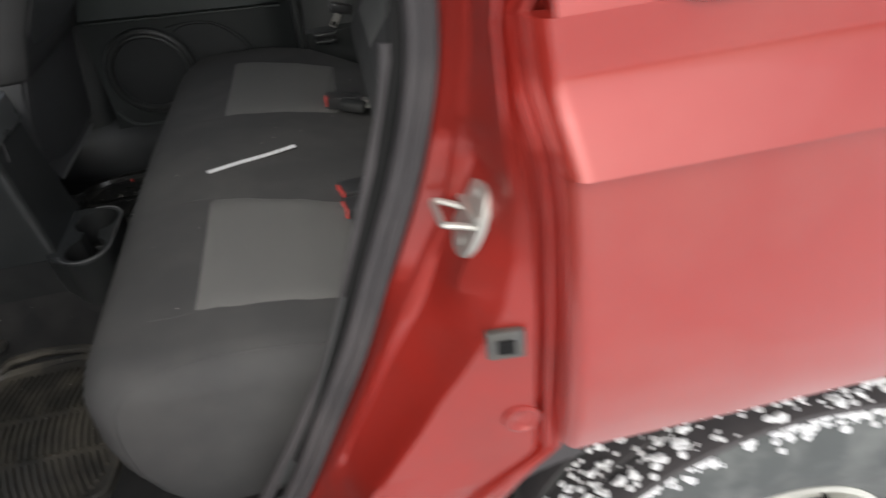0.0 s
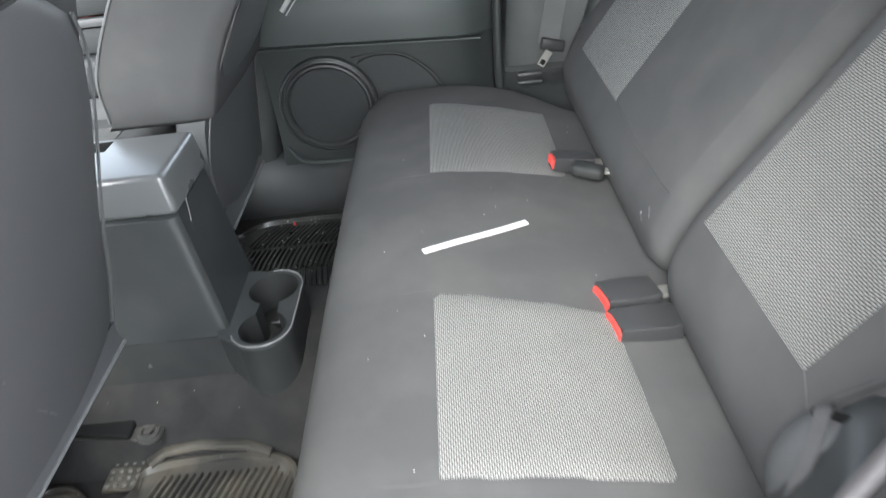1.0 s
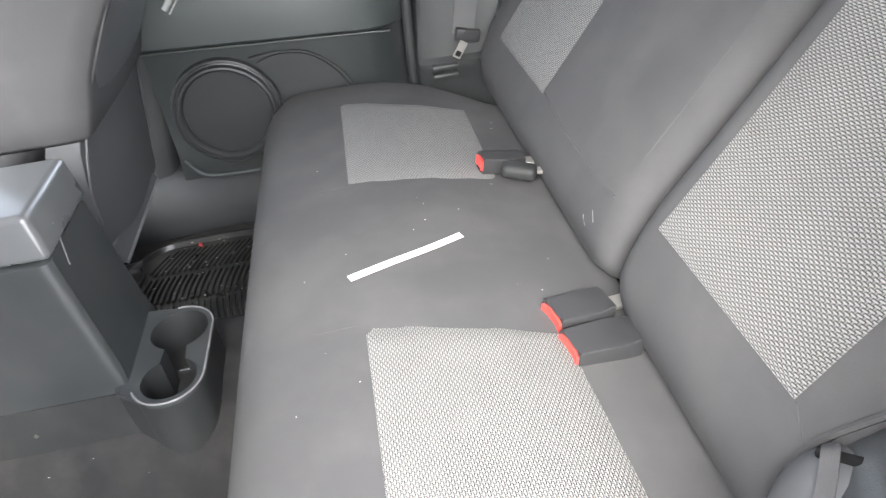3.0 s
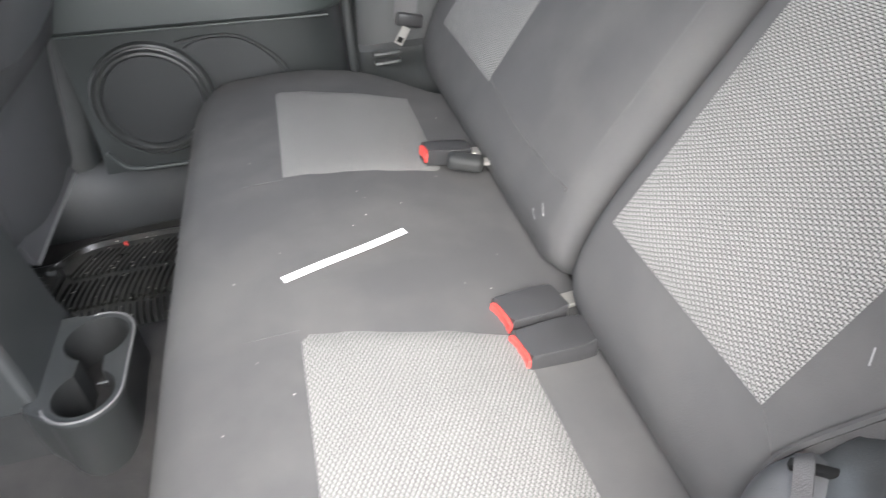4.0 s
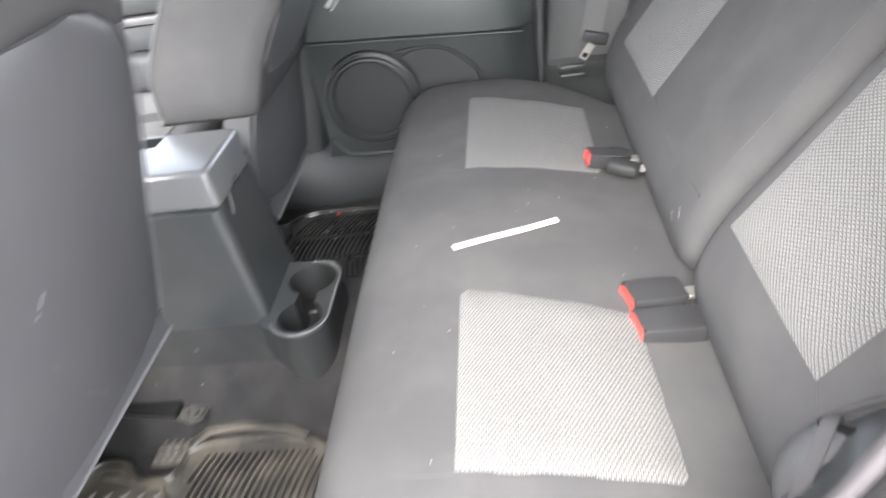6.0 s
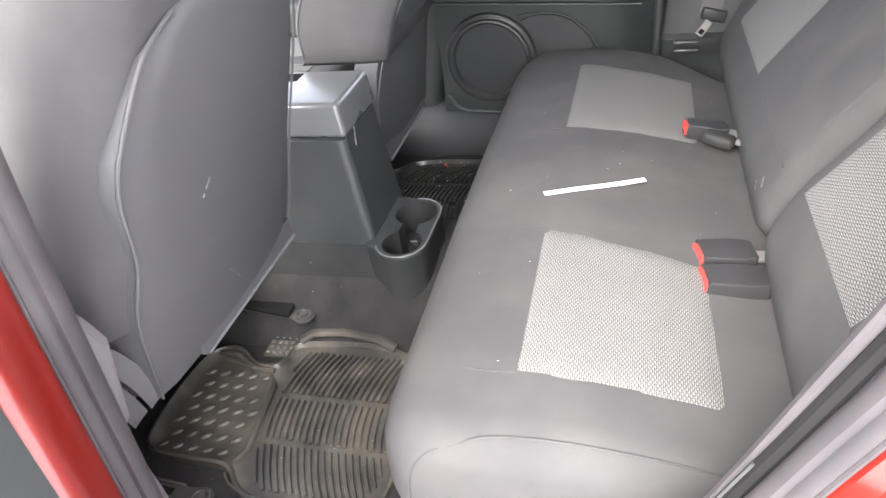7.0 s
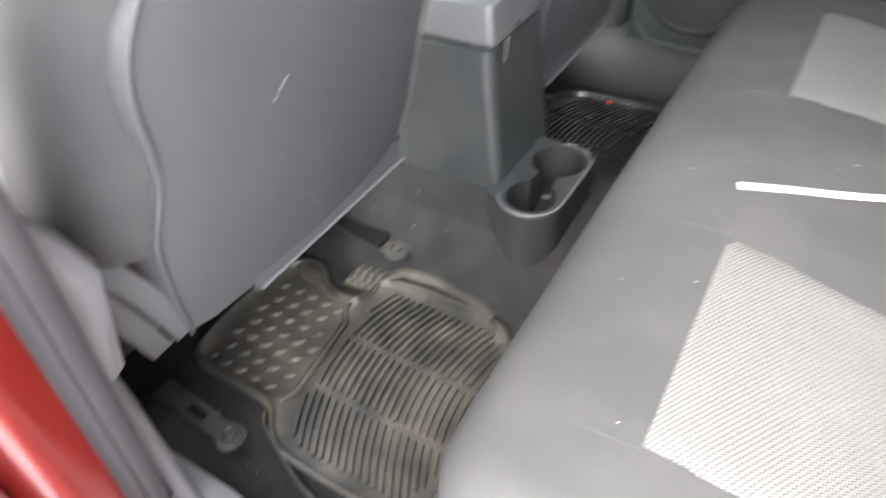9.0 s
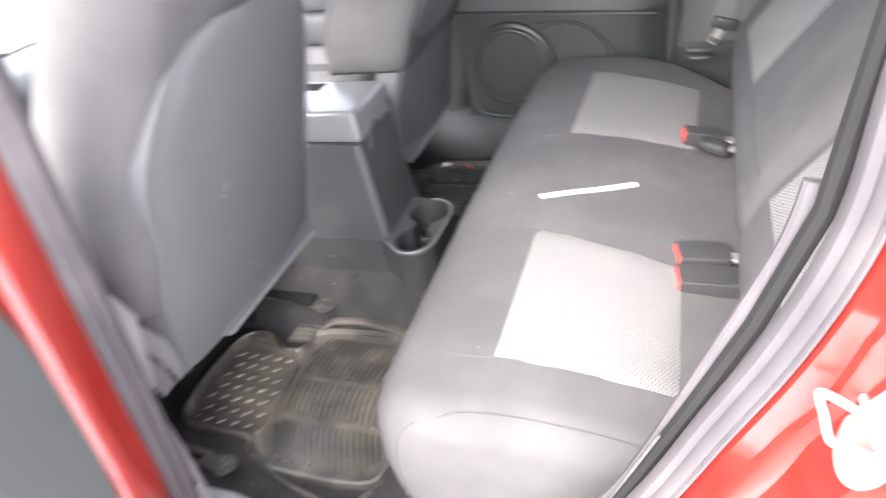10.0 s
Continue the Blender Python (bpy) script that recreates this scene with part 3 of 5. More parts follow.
for k in range(1500):
    a = math.radians(rnd.uniform(35, 160))
    d = bmesh.ops.create_icosphere(bm, subdivisions=1, radius=1)
    tread = rnd.random() < 0.45
    rr = rnd.gauss(0.346, 0.003) if tread else rnd.gauss(0.331, 0.006)
    yy = rnd.uniform(-0.085, 0.0) if tread else lerp(rr, (0.31, 0.346), (-0.100, -0.070)) + rnd.uniform(-0.004, 0.01)
    s = rnd.uniform(0.002, 0.0065) * (1.7 if rnd.random() < 0.06 else 1)
    c = WC + Vector((rr * math.cos(a), yy, rr * math.sin(a)))
    for v in d["verts"]:
        v.co = c + Vector((v.co.x * s * rnd.uniform(0.7, 1.4), v.co.y * s, v.co.z * s * rnd.uniform(0.5, 1.2)))
tagged(part("packed_snow", bm, SNOW), "clumps of snow packed on the tyre tread", "snow", kind="stuff")

# ---- open rear door, swung forward on its hinges ----
door = thing("open_rear_door", "open red rear door with grey inner trim", "car door", (-0.43, 0.0, 0.45))
DM = Matrix.Translation((-0.42, 0.03, 0)) @ Matrix.Rotation(radians(-77), 4, "Z")


def door_box(x0, x1, y0, y1, z0, z1, r):
    return rbox(x0, x1, y0, y1, z0, z1, r, 3, DM)


part("outer_skin", door_box(0.02, 1.0, -0.05, -0.028, 0.36, 1.06, 0.01), RED, door)
part("inner_shell", door_box(0.03, 0.97, -0.028, 0.075, 0.40, 1.06, 0.012), HINGE, door)
bm = prism([(0.066, 0.42), (0.93, 0.42), (0.95, 0.7), (0.95, 1.08), (0.026, 1.10), (0.028, 1.0), (0.036, 0.88), (0.055, 0.74)], "y", 0.078, 0.118, 0.012, 3)
bm.transform(DM)
trim = part("inner_trim", bm, DOOR_PLASTIC, door, "smooth dark grey plastic inner door trim")
bm = prism([(0.30, 0.78), (0.90, 0.80), (0.90, 0.86), (0.30, 0.84)], "y", 0.118, 0.165, 0.015, 3)
bm.transform(DM)
part("armrest", bm, DOOR_PLASTIC, trim)
part("window_frame", door_box(0.06, 0.10, -0.01, 0.05, 1.06, 1.5, 0.008), RUBBER, door)
part("door_seal", sweep([DM @ Vector(p) for p in smooth_path([(0.045, 0.05, 1.02), (0.04, 0.05, 0.8), (0.045, 0.05, 0.6), (0.06, 0.05, 0.45)], 6)], circle(0.009, 8), up=(0, 1, 0)), RUBBER, door)
for hz in (0.745, 1.0):
    hg = part("hinge", loft([[Vector((x, y, z)) for x, y in ((-0.435, 0.050), (-0.375, 0.050), (-0.372, 0.036), (-0.385, 0.014), (-0.40, 0.008), (-0.418, 0.016), (-0.435, 0.03))] for z in (hz - 0.034, hz - 0.012)]), HINGE, door, "dirty red painted steel hinge")
    part("hinge_arm", loft([[Vector((x, y, z)) for x, y in ((-0.435, 0.050), (-0.375, 0.050), (-0.372, 0.036), (-0.385, 0.014), (-0.40, 0.008), (-0.418, 0.016), (-0.435, 0.03))] for z in (hz + 0.012, hz + 0.034)]), HINGE, hg)
    part("hinge_pin", disc((-0.400, 0.020, hz - 0.045), (0, 0, 1), 0.007, 0.09, 12), STEEL, hg)
    part("hinge_plate", rbox(-0.435, -0.372, 0.046, 0.054, hz - 0.05, hz + 0.05, 0.004, 2), HINGE, hg)
    part("door_leaf", rbox(-0.402, -0.355, -0.012, 0.024, hz - 0.011, hz + 0.011, 0.004, 2), HINGE, hg)
part("check_strap", rbox(-0.44, -0.33, 0.020, 0.030, 0.640, 0.656, 0.003), STEEL, door, "steel door check strap")
bpath = smooth_path([(-0.392, 0.058, 0.842), (-0.388, 0.034, 0.842), (-0.378, 0.012, 0.838), (-0.362, -0.01, 0.832)], 10)
rings = []
for i, p in enumerate(bpath):
    t = (bpath[min(i + 1, len(bpath) - 1)] - bpath[max(i - 1, 0)]).normalized()
    q = t.to_track_quat("Z", "Y")
    r = 0.017 + (0.0035 if i % 3 == 0 else -0.002)
    rings.append([p + q @ Vector((r * math.cos(2 * math.pi * k / 14), r * math.sin(2 * math.pi * k / 14), 0)) for k in range(14)])
part("wiring_boot", loft(rings), BOOT, door, "pale grey ribbed rubber wiring boot", 70)

# ---- cabin floor and side trim ----
def floor_z(x, y):
    d = abs(y - MID)
    z = lerp(d, (0.0, 0.10, 0.122, 0.15, 0.165, 0.18, 0.195, 0.57, 0.63, 0.66), (0.56, 0.548, 0.537, 0.515, 0.488, 0.450, 0.430, 0.429, 0.431, 0.434))
    # swelling under the inner seat rail
    swell = 0.486 * math.exp(-((x + 0.462) / 0.045) ** 2 - ((y - 0.672) / 0.030) ** 4) if y < MID else 0.0
    return max(z, swell)


xs = [-1.6 + 0.05 * k for k in range(17)] + [-0.75 + 0.0125 * k for k in range(40)] + [-0.25 + 0.05 * k for k in range(7)]
ys = [0.165 + (1.50 - 0.165) * k / 80 for k in range(81)]
g = [[Vector((x, y, floor_z(x, y) + 0.003 * noise.noise((x * 6, y * 6, 1)))) for x in xs] for y in ys]
tagged(part("floor", slab(g, [[p - Vector((0, 0, 0.03)) for p in r] for r in g]), CARPET), "black cabin carpet, dusty, rising to the tunnel", "carpet", kind="structure")

sill_trim = thing("sill_trim", "grey plastic sill cover along the door opening", "sill trim", (-0.1, 0.18, 0.44), kind="structure")
sp = [(0.142, 0.40), (0.142, 0.449), (0.15, 0.457), (0.185, 0.455), (0.205, 0.448), (0.218, 0.440), (0.228, 0.42), (0.20, 0.40)]
rings = []
for x in (-1.5, -0.47, -0.42, -0.36, -0.2, 0.0, 0.08, 0.13):
    lift = lerp(x, (-0.42, -0.3, 0.0, 0.13), (0.05, 0.0, 0.0, 0.06))
    rings.append([Vector((x, y, z + (lift if z > 0.43 else 0))) for y, z in sp])
part("cover", loft(rings), SILL_GREY, sill_trim)

# middle pillar trim: upper cover with the belt bulge, lower cover under it
pillar = thing("middle_pillar_trim", "grey plastic cover of the middle door pillar", "pillar trim", (-0.42, 0.17, 0.5))


def pillar_x(z):
    return lerp(z, (0.5, 0.68, 0.78, 0.92, 1.05, 1.14, 1.20, 1.35, 1.52), (-0.40, -0.402, -0.398, -0.382, -0.370, -0.366, -0.365, -0.325, -0.27))


def pillar_cover(zs, wider):
    rings = []
    for z in zs:
        x = pillar_x(z)
        inn = lerp(z, (0.795, 0.897, 0.935, 0.968, 1.10, 1.5), (0.180, 0.194, 0.180, 0.163, 0.156, 0.160)) + wider
        wid = lerp(z, (0.795, 0.95, 1.1, 1.2, 1.5), (0.09, 0.09, 0.07, 0.05, 0.05))
        rings.append([Vector(v) for v in ((x + 0.002, 0.146, z), (x + 0.012, 0.150, z), (x + 0.014, inn - 0.018, z), (x + 0.009, inn - 0.006, z), (x - 0.006, inn, z), (x - wid, inn, z), (x - wid - 0.01, 0.14, z), (x - 0.03, 0.135, z))])
    return loft(rings)


part("lower_cover", pillar_cover((0.795, 0.80, 0.83, 0.86, 0.89, 0.897, 0.905, 0.92, 0.935, 0.95, 0.968, 1.0, 1.05, 1.10, 1.145), 0.0), GREY_TRIM, pillar, "", 28)
part("upper_cover", pillar_cover((1.146, 1.16, 1.2, 1.35, 1.53), -0.004), PALE_TRIM, pillar, "pale plastic upper cover", 50)
rings = []
for z in (0.44, 0.48, 0.53, 0.60, 0.66, 0.72, 0.797):
    x = lerp(z, (0.44, 0.48, 0.53, 0.60, 0.66, 0.80), (-0.398, -0.418, -0.426, -0.416, -0.408, -0.402))
    inn = lerp(z, (0.5, 0.6, 0.72, 0.797), (0.190, 0.182, 0.174, 0.168))
    rings.append([Vector(v) for v in ((x + 0.002, 0.144, z), (x + 0.006, 0.150, z), (x + 0.007, inn - 0.010, z), (x + 0.003, inn - 0.003, z), (x - 0.05, inn + 0.014, z), (x - 0.10, inn + 0.026, z), (x - 0.12, 0.14, z))])
part("foot_cover", loft(rings), GREY_TRIM, pillar, "lower foot cover", 25)
# solid black strip painting the gap's shade beside the front seal
part("front_gap_shade", sweep([(pillar_x(z) + 0.014, 0.1485, z) for z in (0.62, 0.70, 0.8, 0.9, 1.0, 1.1, 1.2, 1.3)], circle(0.0035, 6), up=(0, 1, 0)), DARK, pillar, "black strip for the shade in the gap along the seal")

# rear side trim by the opening, behind the seal
rtrim = thing("rear_pillar_trim", "grey plastic rear pillar trim beside the seat back", "pillar trim", (0.4, 0.18, 0.6))
rings = []
for z in (0.58, 0.64, 0.70, 0.76, 0.80, 0.83, 0.85, 0.862):
    x = lerp(z, (0.52, 0.60, 0.70, 0.80, 0.90), (0.03, 0.095, 0.150, 0.192, 0.233))
    bx = lerp(z, (0.66, 0.70, 0.75, 0.82, 0.93), (0.325, 0.305, 0.302, 0.333, 0.415))
    yi = lerp(z, (0.58, 0.74, 0.79, 0.85, 0.862), (0.25, 0.30, 0.322, 0.304, 0.28))
    d = bx - x
    rings.append([Vector(v) for v in ((x, 0.152, z), (x + 0.004, 0.162, z), (x + 0.02, 0.172, z), (x + 0.25 * d, 0.172 + 0.08 * (yi - 0.172), z), (x + 0.55 * d, 0.172 + 0.40 * (yi - 0.172), z), (x + 0.80 * d, 0.172 + 0.80 * (yi - 0.172), z), (x + 0.95 * d, yi - 0.006, z), (bx + 0.02, yi, z), (bx + 0.15, yi - 0.01, z), (bx + 0.15, 0.155, z))])
part("cover", loft(rings), PLASTIC, rtrim, "", 60)
part("edge_strip", sweep(smooth_path([(0.307, 0.166, 1.113), (0.302, 0.163, 1.085), (0.291, 0.162, 1.045), (0.246, 0.161, 0.92), (0.217, 0.161, 0.84), (0.190, 0.160, 0.775), (0.150, 0.160, 0.70), (0.098, 0.160, 0.61), (0.045, 0.160, 0.53)], 5), [(-0.0085, -0.002), (-0.006, -0.0045), (0.005, -0.0045), (0.0085, -0.001), (0.007, 0.004), (-0.0085, 0.003)], up=(0, 1, 0)), RUBBER, rtrim, "lifted dark edge strip of the side trim")
part("side_panel", rbox(0.35, 1.5, 0.172, 0.20, 0.66, 1.10, 0.008, 2), PLASTIC, rtrim, "dark luggage side panel")
rings = []
for z in (1.122, 1.14, 1.25, 1.40, 1.53):
    x = lerp(z, (1.12, 1.33, 1.53), (0.322, 0.338, 0.31))
    rings.append([Vector(v) for v in ((x, 0.152, z), (x + 0.004, 0.170, z), (x + 0.02, 0.180, z), (x + 0.18, 0.195, z), (x + 0.18, 0.155, z))])
part("upper_cover", loft(rings), PALE_TRIM, rtrim, "pale plastic upper pillar cover", 40)
bm = bmesh.new()
bmesh.ops.create_uvsphere(bm, u_segments=28, v_segments=18, radius=1)
bm.transform(Matrix.Translation((0.330, 0.278, 0.775)) @ Matrix.Diagonal((0.05, 0.05, 0.068, 1)))
part("belt_shoulder", bm, VINYL, rtrim, "rounded grey shoulder below the seat back")
# black tube in place of the shaded gap behind the rear seal
part("edge_gap_shade", sweep([(0.004 + lerp(z, (0.60, 0.70, 0.80, 0.90, 1.0, 1.1), (0.101, 0.156, 0.198, 0.239, 0.278, 0.308)) + max(0, z - 1.1) * 0.1, 0.1545, z) for z in (0.62, 0.7, 0.8, 0.9, 1.0, 1.1, 1.2, 1.3)], circle(0.0075, 8), up=(0, 1, 0)), DARK, rtrim, "black strip for the shade in the gap behind the seal")

# ---- rear bench ----
bench = thing("rear_bench_seat", "charcoal cloth rear bench with silver woven inserts", "car seat", (0.1, MID, 0.43))
CY0, CY1 = 0.238, 1.444  # ends of the cushion


def cushion_top(x, y):
    """Height of the cushion's upper face."""
    d = abs(y - MID)
    crown = lerp(d, (0, 0.14, 0.30, 0.48, 0.56), (0.010, 0.009, 0.004, 0.000, -0.004))
    return lerp(x, (-0.10, -0.03, 0.05, 0.15, 0.24, 0.32), (0.723, 0.728, 0.726, 0.715, 0.697, 0.680)) + crown * lerp(x, (0.0, 0.24), (1, 0.3))


def cushion_ring(y, d):
    """Outline in x and z at y, drawn in by d at the rounded ends."""
    pts = []
    nose = (-0.097 + 0.6 * d, 0.658 - 0.3 * d)
    c = cushion_top(-0.095, y) - 0.723
    for x in (0.33, 0.29, 0.24, 0.19, 0.14, 0.09, 0.04, -0.01, -0.05):
        pts.append((x, cushion_top(x, y) - d))
    for a in range(90, 181, 15):
        r = 0.066
        pts.append((nose[0] + r * math.cos(radians(a)), nose[1] + c + (r - 0.4 * d) * math.sin(radians(a))))
    pts += [(-0.167 + 0.6 * d, 0.60), (-0.160 + 0.6 * d, 0.555), (-0.135 + 0.6 * d, 0.50), (-0.09 + 0.4 * d, 0.455), (0.1, 0.455), (0.33, 0.5)]
    back = 0.028 * max(0.0, (abs(y - MID) - 0.50) / 0.10) ** 2
    # the far rear corner is cut back
    w = max(0.0, (y - 1.15) / 0.294) ** 2
    return [Vector((x + back * lerp(x, (-0.16, 0.06), (1, 0)), y - w * lerp(x, (0.10, 0.20, 0.29, 0.33), (0, 0.04, 0.14, 0.17)), z)) for x, z in pts]


rings = []
R = 0.05
for k in range(9):
    a = math.pi / 2 * k / 8
    rings.append(cushion_ring(CY0 + R * (1 - math.cos(a)), R * (1 - math.sin(a))))
n_mid = 36
for k in range(1, n_mid):
    rings.append(cushion_ring(CY0 + R + (CY1 - CY0 - 1.6 * R) * k / n_mid, 0))
for k in range(9):
    a = math.pi / 2 * (8 - k) / 8
    rings.append(cushion_ring(CY1 - 0.6 * R * (1 - math.cos(a)), 0.6 * R * (1 - math.sin(a))))
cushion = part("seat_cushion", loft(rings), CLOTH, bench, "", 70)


def insert_pad(name, corners, proud, height, nu=24, nv=24):
    """A woven panel let into the seat: corners as four (x, y) in order, laid on the height function."""
    a, b, c, d = [Vector((*p, 0)) for p in corners]
    g, k = [], []
    for i in range(nu + 1):
        u = i / nu
        r, s = [], []
        for j in range(nv + 1):
            v = j / nv
            p = a.lerp(b, u).lerp(d.lerp(c, u), v)
            e = min(u, 1 - u, v, 1 - v)
            z = height(p.x, p.y) + proud * min(1, e / 0.06) - 0.0004
            r.append(Vector((p.x, p.y, z)))
            s.append(Vector((p.x, p.y, height(p.x, p.y) - 0.01)))
        g.append(r)
        k.append(s)
    ob = part(name, slab(g, k), WEAVE, bench, "silver-grey basket-weave cloth panel", 60)
    uv_metres(ob, lambda co: (co.x, co.y))
    return ob


insert_pad("cushion_insert", [(0.0, 0.350), (0.0, 0.637), (0.228, 0.598), (0.236, 0.342)], 0.0035, cushion_top)
insert_pad("cushion_insert", [(0.0, 0.974), (0.0, 1.316), (0.240, 1.258), (0.238, 0.968)], 0.0035, cushion_top)
# seams of the cushion cover
for y in (0.643, 0.968):
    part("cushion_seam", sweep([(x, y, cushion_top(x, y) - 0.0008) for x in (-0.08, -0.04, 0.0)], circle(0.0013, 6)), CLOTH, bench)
cap = [(x, 0.264, cushion_top(x, 0.264) - 0.006) for x in (0.26, 0.15, 0.05)] + [(-0.02, 0.260, cushion_top(-0.02, 0.26) - 0.008), (-0.055, 0.252, 0.706), (-0.084, 0.244, 0.699), (-0.107, 0.239, 0.668), (-0.117, 0.2375, 0.62), (-0.115, 0.2375, 0.55)]
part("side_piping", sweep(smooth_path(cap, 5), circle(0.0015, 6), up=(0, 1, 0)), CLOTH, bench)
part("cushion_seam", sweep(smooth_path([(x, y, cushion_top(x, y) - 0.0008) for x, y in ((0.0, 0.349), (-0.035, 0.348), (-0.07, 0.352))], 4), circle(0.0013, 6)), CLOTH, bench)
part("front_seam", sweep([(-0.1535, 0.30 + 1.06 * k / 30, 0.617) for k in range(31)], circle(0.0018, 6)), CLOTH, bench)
part("base_panel", rbox(-0.085, 0.3, 0.27, 1.40, 0.43, 0.475, 0.01), PLASTIC, bench)


def back_x(z):
    """The backrest's front face, by height."""
    return lerp(z, (0.66, 0.70, 0.75, 0.82, 0.93, 1.03, 1.15, 1.28), (0.325, 0.305, 0.302, 0.333, 0.415, 0.489, 0.572, 0.665))


def backrest(y0, y1, name, top=1.27, r0=0.03, r1=0.03, c0=0.0, c1=0.0):
    rings = []
    prof = []
    zs = [0.665, 0.68, 0.70, 0.72, 0.75, 0.78, 0.82, 0.87, 0.93, 0.98, 1.03, 1.09, 1.15, 1.21, top]
    for k in range(31):
        if k < 6:
            a = math.pi / 2 * k / 5
            y, d = y0 + r0 * (1 - math.cos(a)), r0 * (1 - math.sin(a))
        elif k > 24:
            a = math.pi / 2 * (30 - k) / 5
            y, d = y1 - r1 * (1 - math.cos(a)), r1 * (1 - math.sin(a))
        else:
            y, d = y0 + r0 + (y1 - y0 - r0 - r1) * (k - 5) / 20, 0
        # lower corners rounded off by c0 and c1
        low = 0.665
        for c, e in ((c0, y - y0), (c1, y1 - y)):
            if c > 0 and e < c:
                low = 0.665 + c - math.sqrt(max(0.0, c * c - (c - e) ** 2))
        zz = [top - (top - z) * (top - low) / (top - 0.665) for z in zs]
        ring_pts = [Vector((back_x(z) + d * 0.82 + (0.025 * max(0, 1 - (z - low) / 0.04) ** 2 if low > 0.666 else 0), y, z - d * 0.5)) for z in zz]
        ring_pts += [Vector((back_x(top) + 0.05, y, top + 0.025 - d)), Vector((back_x(top) + 0.12, y, top)), Vector((0.72, y, 1.1)), Vector((0.50, y, 0.80 + (low - 0.665) * 0.7)), Vector((0.40, y, low))]
        rings.append(ring_pts)
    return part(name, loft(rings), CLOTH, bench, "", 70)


backrest(0.262, 0.652, "backrest", r0=0.05, r1=0.036, c1=0.07)
backrest(0.671, 1.432, "backrest", r0=0.038, r1=0.06, c0=0.06, c1=0.05)


def back_insert(y0, y1, z0, z1, skew=0.0):
    g, k = [], []
    for i in range(31):
        u = i / 30
        r, s = [], []
        for j in range(17):
            v = j / 16
            y = y0 + (y1 - y0) * v
            z = z0 + (z1 - z0) * u + skew * v * (1 - u)
            e = min(u, 1 - u, v, 1 - v)
            p = 0.0024 * min(1, e / 0.04) + 0.0008
            nrm = Vector((-0.81, 0, 0.58))
            base = Vector((back_x(z), y, z))
            r.append(base + nrm * p)
            s.append(base - nrm * 0.01)
        g.append(r)
        k.append(s)
    ob = part("backrest_insert", slab(g, k), WEAVE, bench, "silver-grey basket-weave cloth panel", 60)
    uv_metres(ob, lambda co: (co.z * 1.22, co.y))


back_insert(0.358, 0.605, 0.822, 1.052)
back_insert(1.017, 1.30, 0.812, 1.052)
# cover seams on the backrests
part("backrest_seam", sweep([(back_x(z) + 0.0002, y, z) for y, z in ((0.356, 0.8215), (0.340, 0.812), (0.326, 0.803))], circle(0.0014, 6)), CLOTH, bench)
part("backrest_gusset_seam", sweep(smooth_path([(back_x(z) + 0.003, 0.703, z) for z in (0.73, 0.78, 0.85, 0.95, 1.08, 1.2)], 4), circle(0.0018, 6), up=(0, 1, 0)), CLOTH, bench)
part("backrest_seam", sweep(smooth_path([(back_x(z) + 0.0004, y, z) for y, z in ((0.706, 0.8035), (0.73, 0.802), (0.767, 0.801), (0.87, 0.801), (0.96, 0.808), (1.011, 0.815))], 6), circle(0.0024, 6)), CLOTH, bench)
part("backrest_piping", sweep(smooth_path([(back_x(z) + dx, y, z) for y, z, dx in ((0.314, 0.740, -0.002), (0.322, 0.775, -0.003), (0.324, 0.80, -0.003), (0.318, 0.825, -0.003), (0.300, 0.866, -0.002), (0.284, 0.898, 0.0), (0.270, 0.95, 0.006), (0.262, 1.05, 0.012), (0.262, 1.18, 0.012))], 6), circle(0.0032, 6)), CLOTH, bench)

# chalky scuffs low on the backrests
for y0, z0, y1, z1 in ((0.753, 0.754, 0.742, 0.744), (0.738, 0.769, 0.724, 0.759), (0.334, 0.889, 0.328, 0.880)):
    part("scuff_mark", sweep([(back_x(z0 + (z1 - z0) * q) + 0.0002, y0 + (y1 - y0) * q, z0 + (z1 - z0) * q) for q in (0, 0.3, 0.7, 1)], rect(0.0012, 0.0014)), SCUFF, bench, "chalky scuff")

# ---- paper strip, crumbs ----
pth = smooth_path([(-0.012, 0.731, cushion_top(0, 0.731) + 0.0012), (0.04, 0.751, cushion_top(0.04, 0.751) + 0.0012), (0.095, 0.774, cushion_top(0.095, 0.774) + 0.003), (0.145, 0.794, cushion_top(0.145, 0.794) + 0.008)], 8)
tagged(part("paper_strip", sweep(pth, rect(0.0125, 0.0006)), PAPER), "narrow white paper strip lying on the seat cushion", "paper")
rnd = random.Random(11)
bm = bmesh.new()
spots = [(rnd.uniform(-0.08, 0.28), rnd.uniform(0.35, 1.2)) for _ in range(26)]
for x, y in spots:
    if 0 < x < 0.24 and (0.34 < y < 0.65 or 0.96 < y < 1.3) and rnd.random() < 0.7:
        continue
    d = bmesh.ops.create_icosphere(bm, subdivisions=1, radius=1)
    s = rnd.uniform(0.0002, 0.00045)
    for v in d["verts"]:
        v.co = Vector((x, y, cushion_top(x, y) + 0.0008)) + Vector((v.co.x * s * rnd.uniform(1, 3), v.co.y * s * rnd.uniform(1, 2), v.co.z * s))
for k in range(60):
    x, y = rnd.uniform(-0.62, -0.22), rnd.uniform(0.26, 0.72)
    d = bmesh.ops.create_icosphere(bm, subdivisions=1, radius=1)
    s = rnd.uniform(0.0003, 0.0007)
    for v in d["verts"]:
        v.co = Vector((x, y, floor_z(x, y) + 0.012)) + Vector((v.co.x * s * rnd.uniform(1, 2), v.co.y * s, v.co.z * s * 0.6))
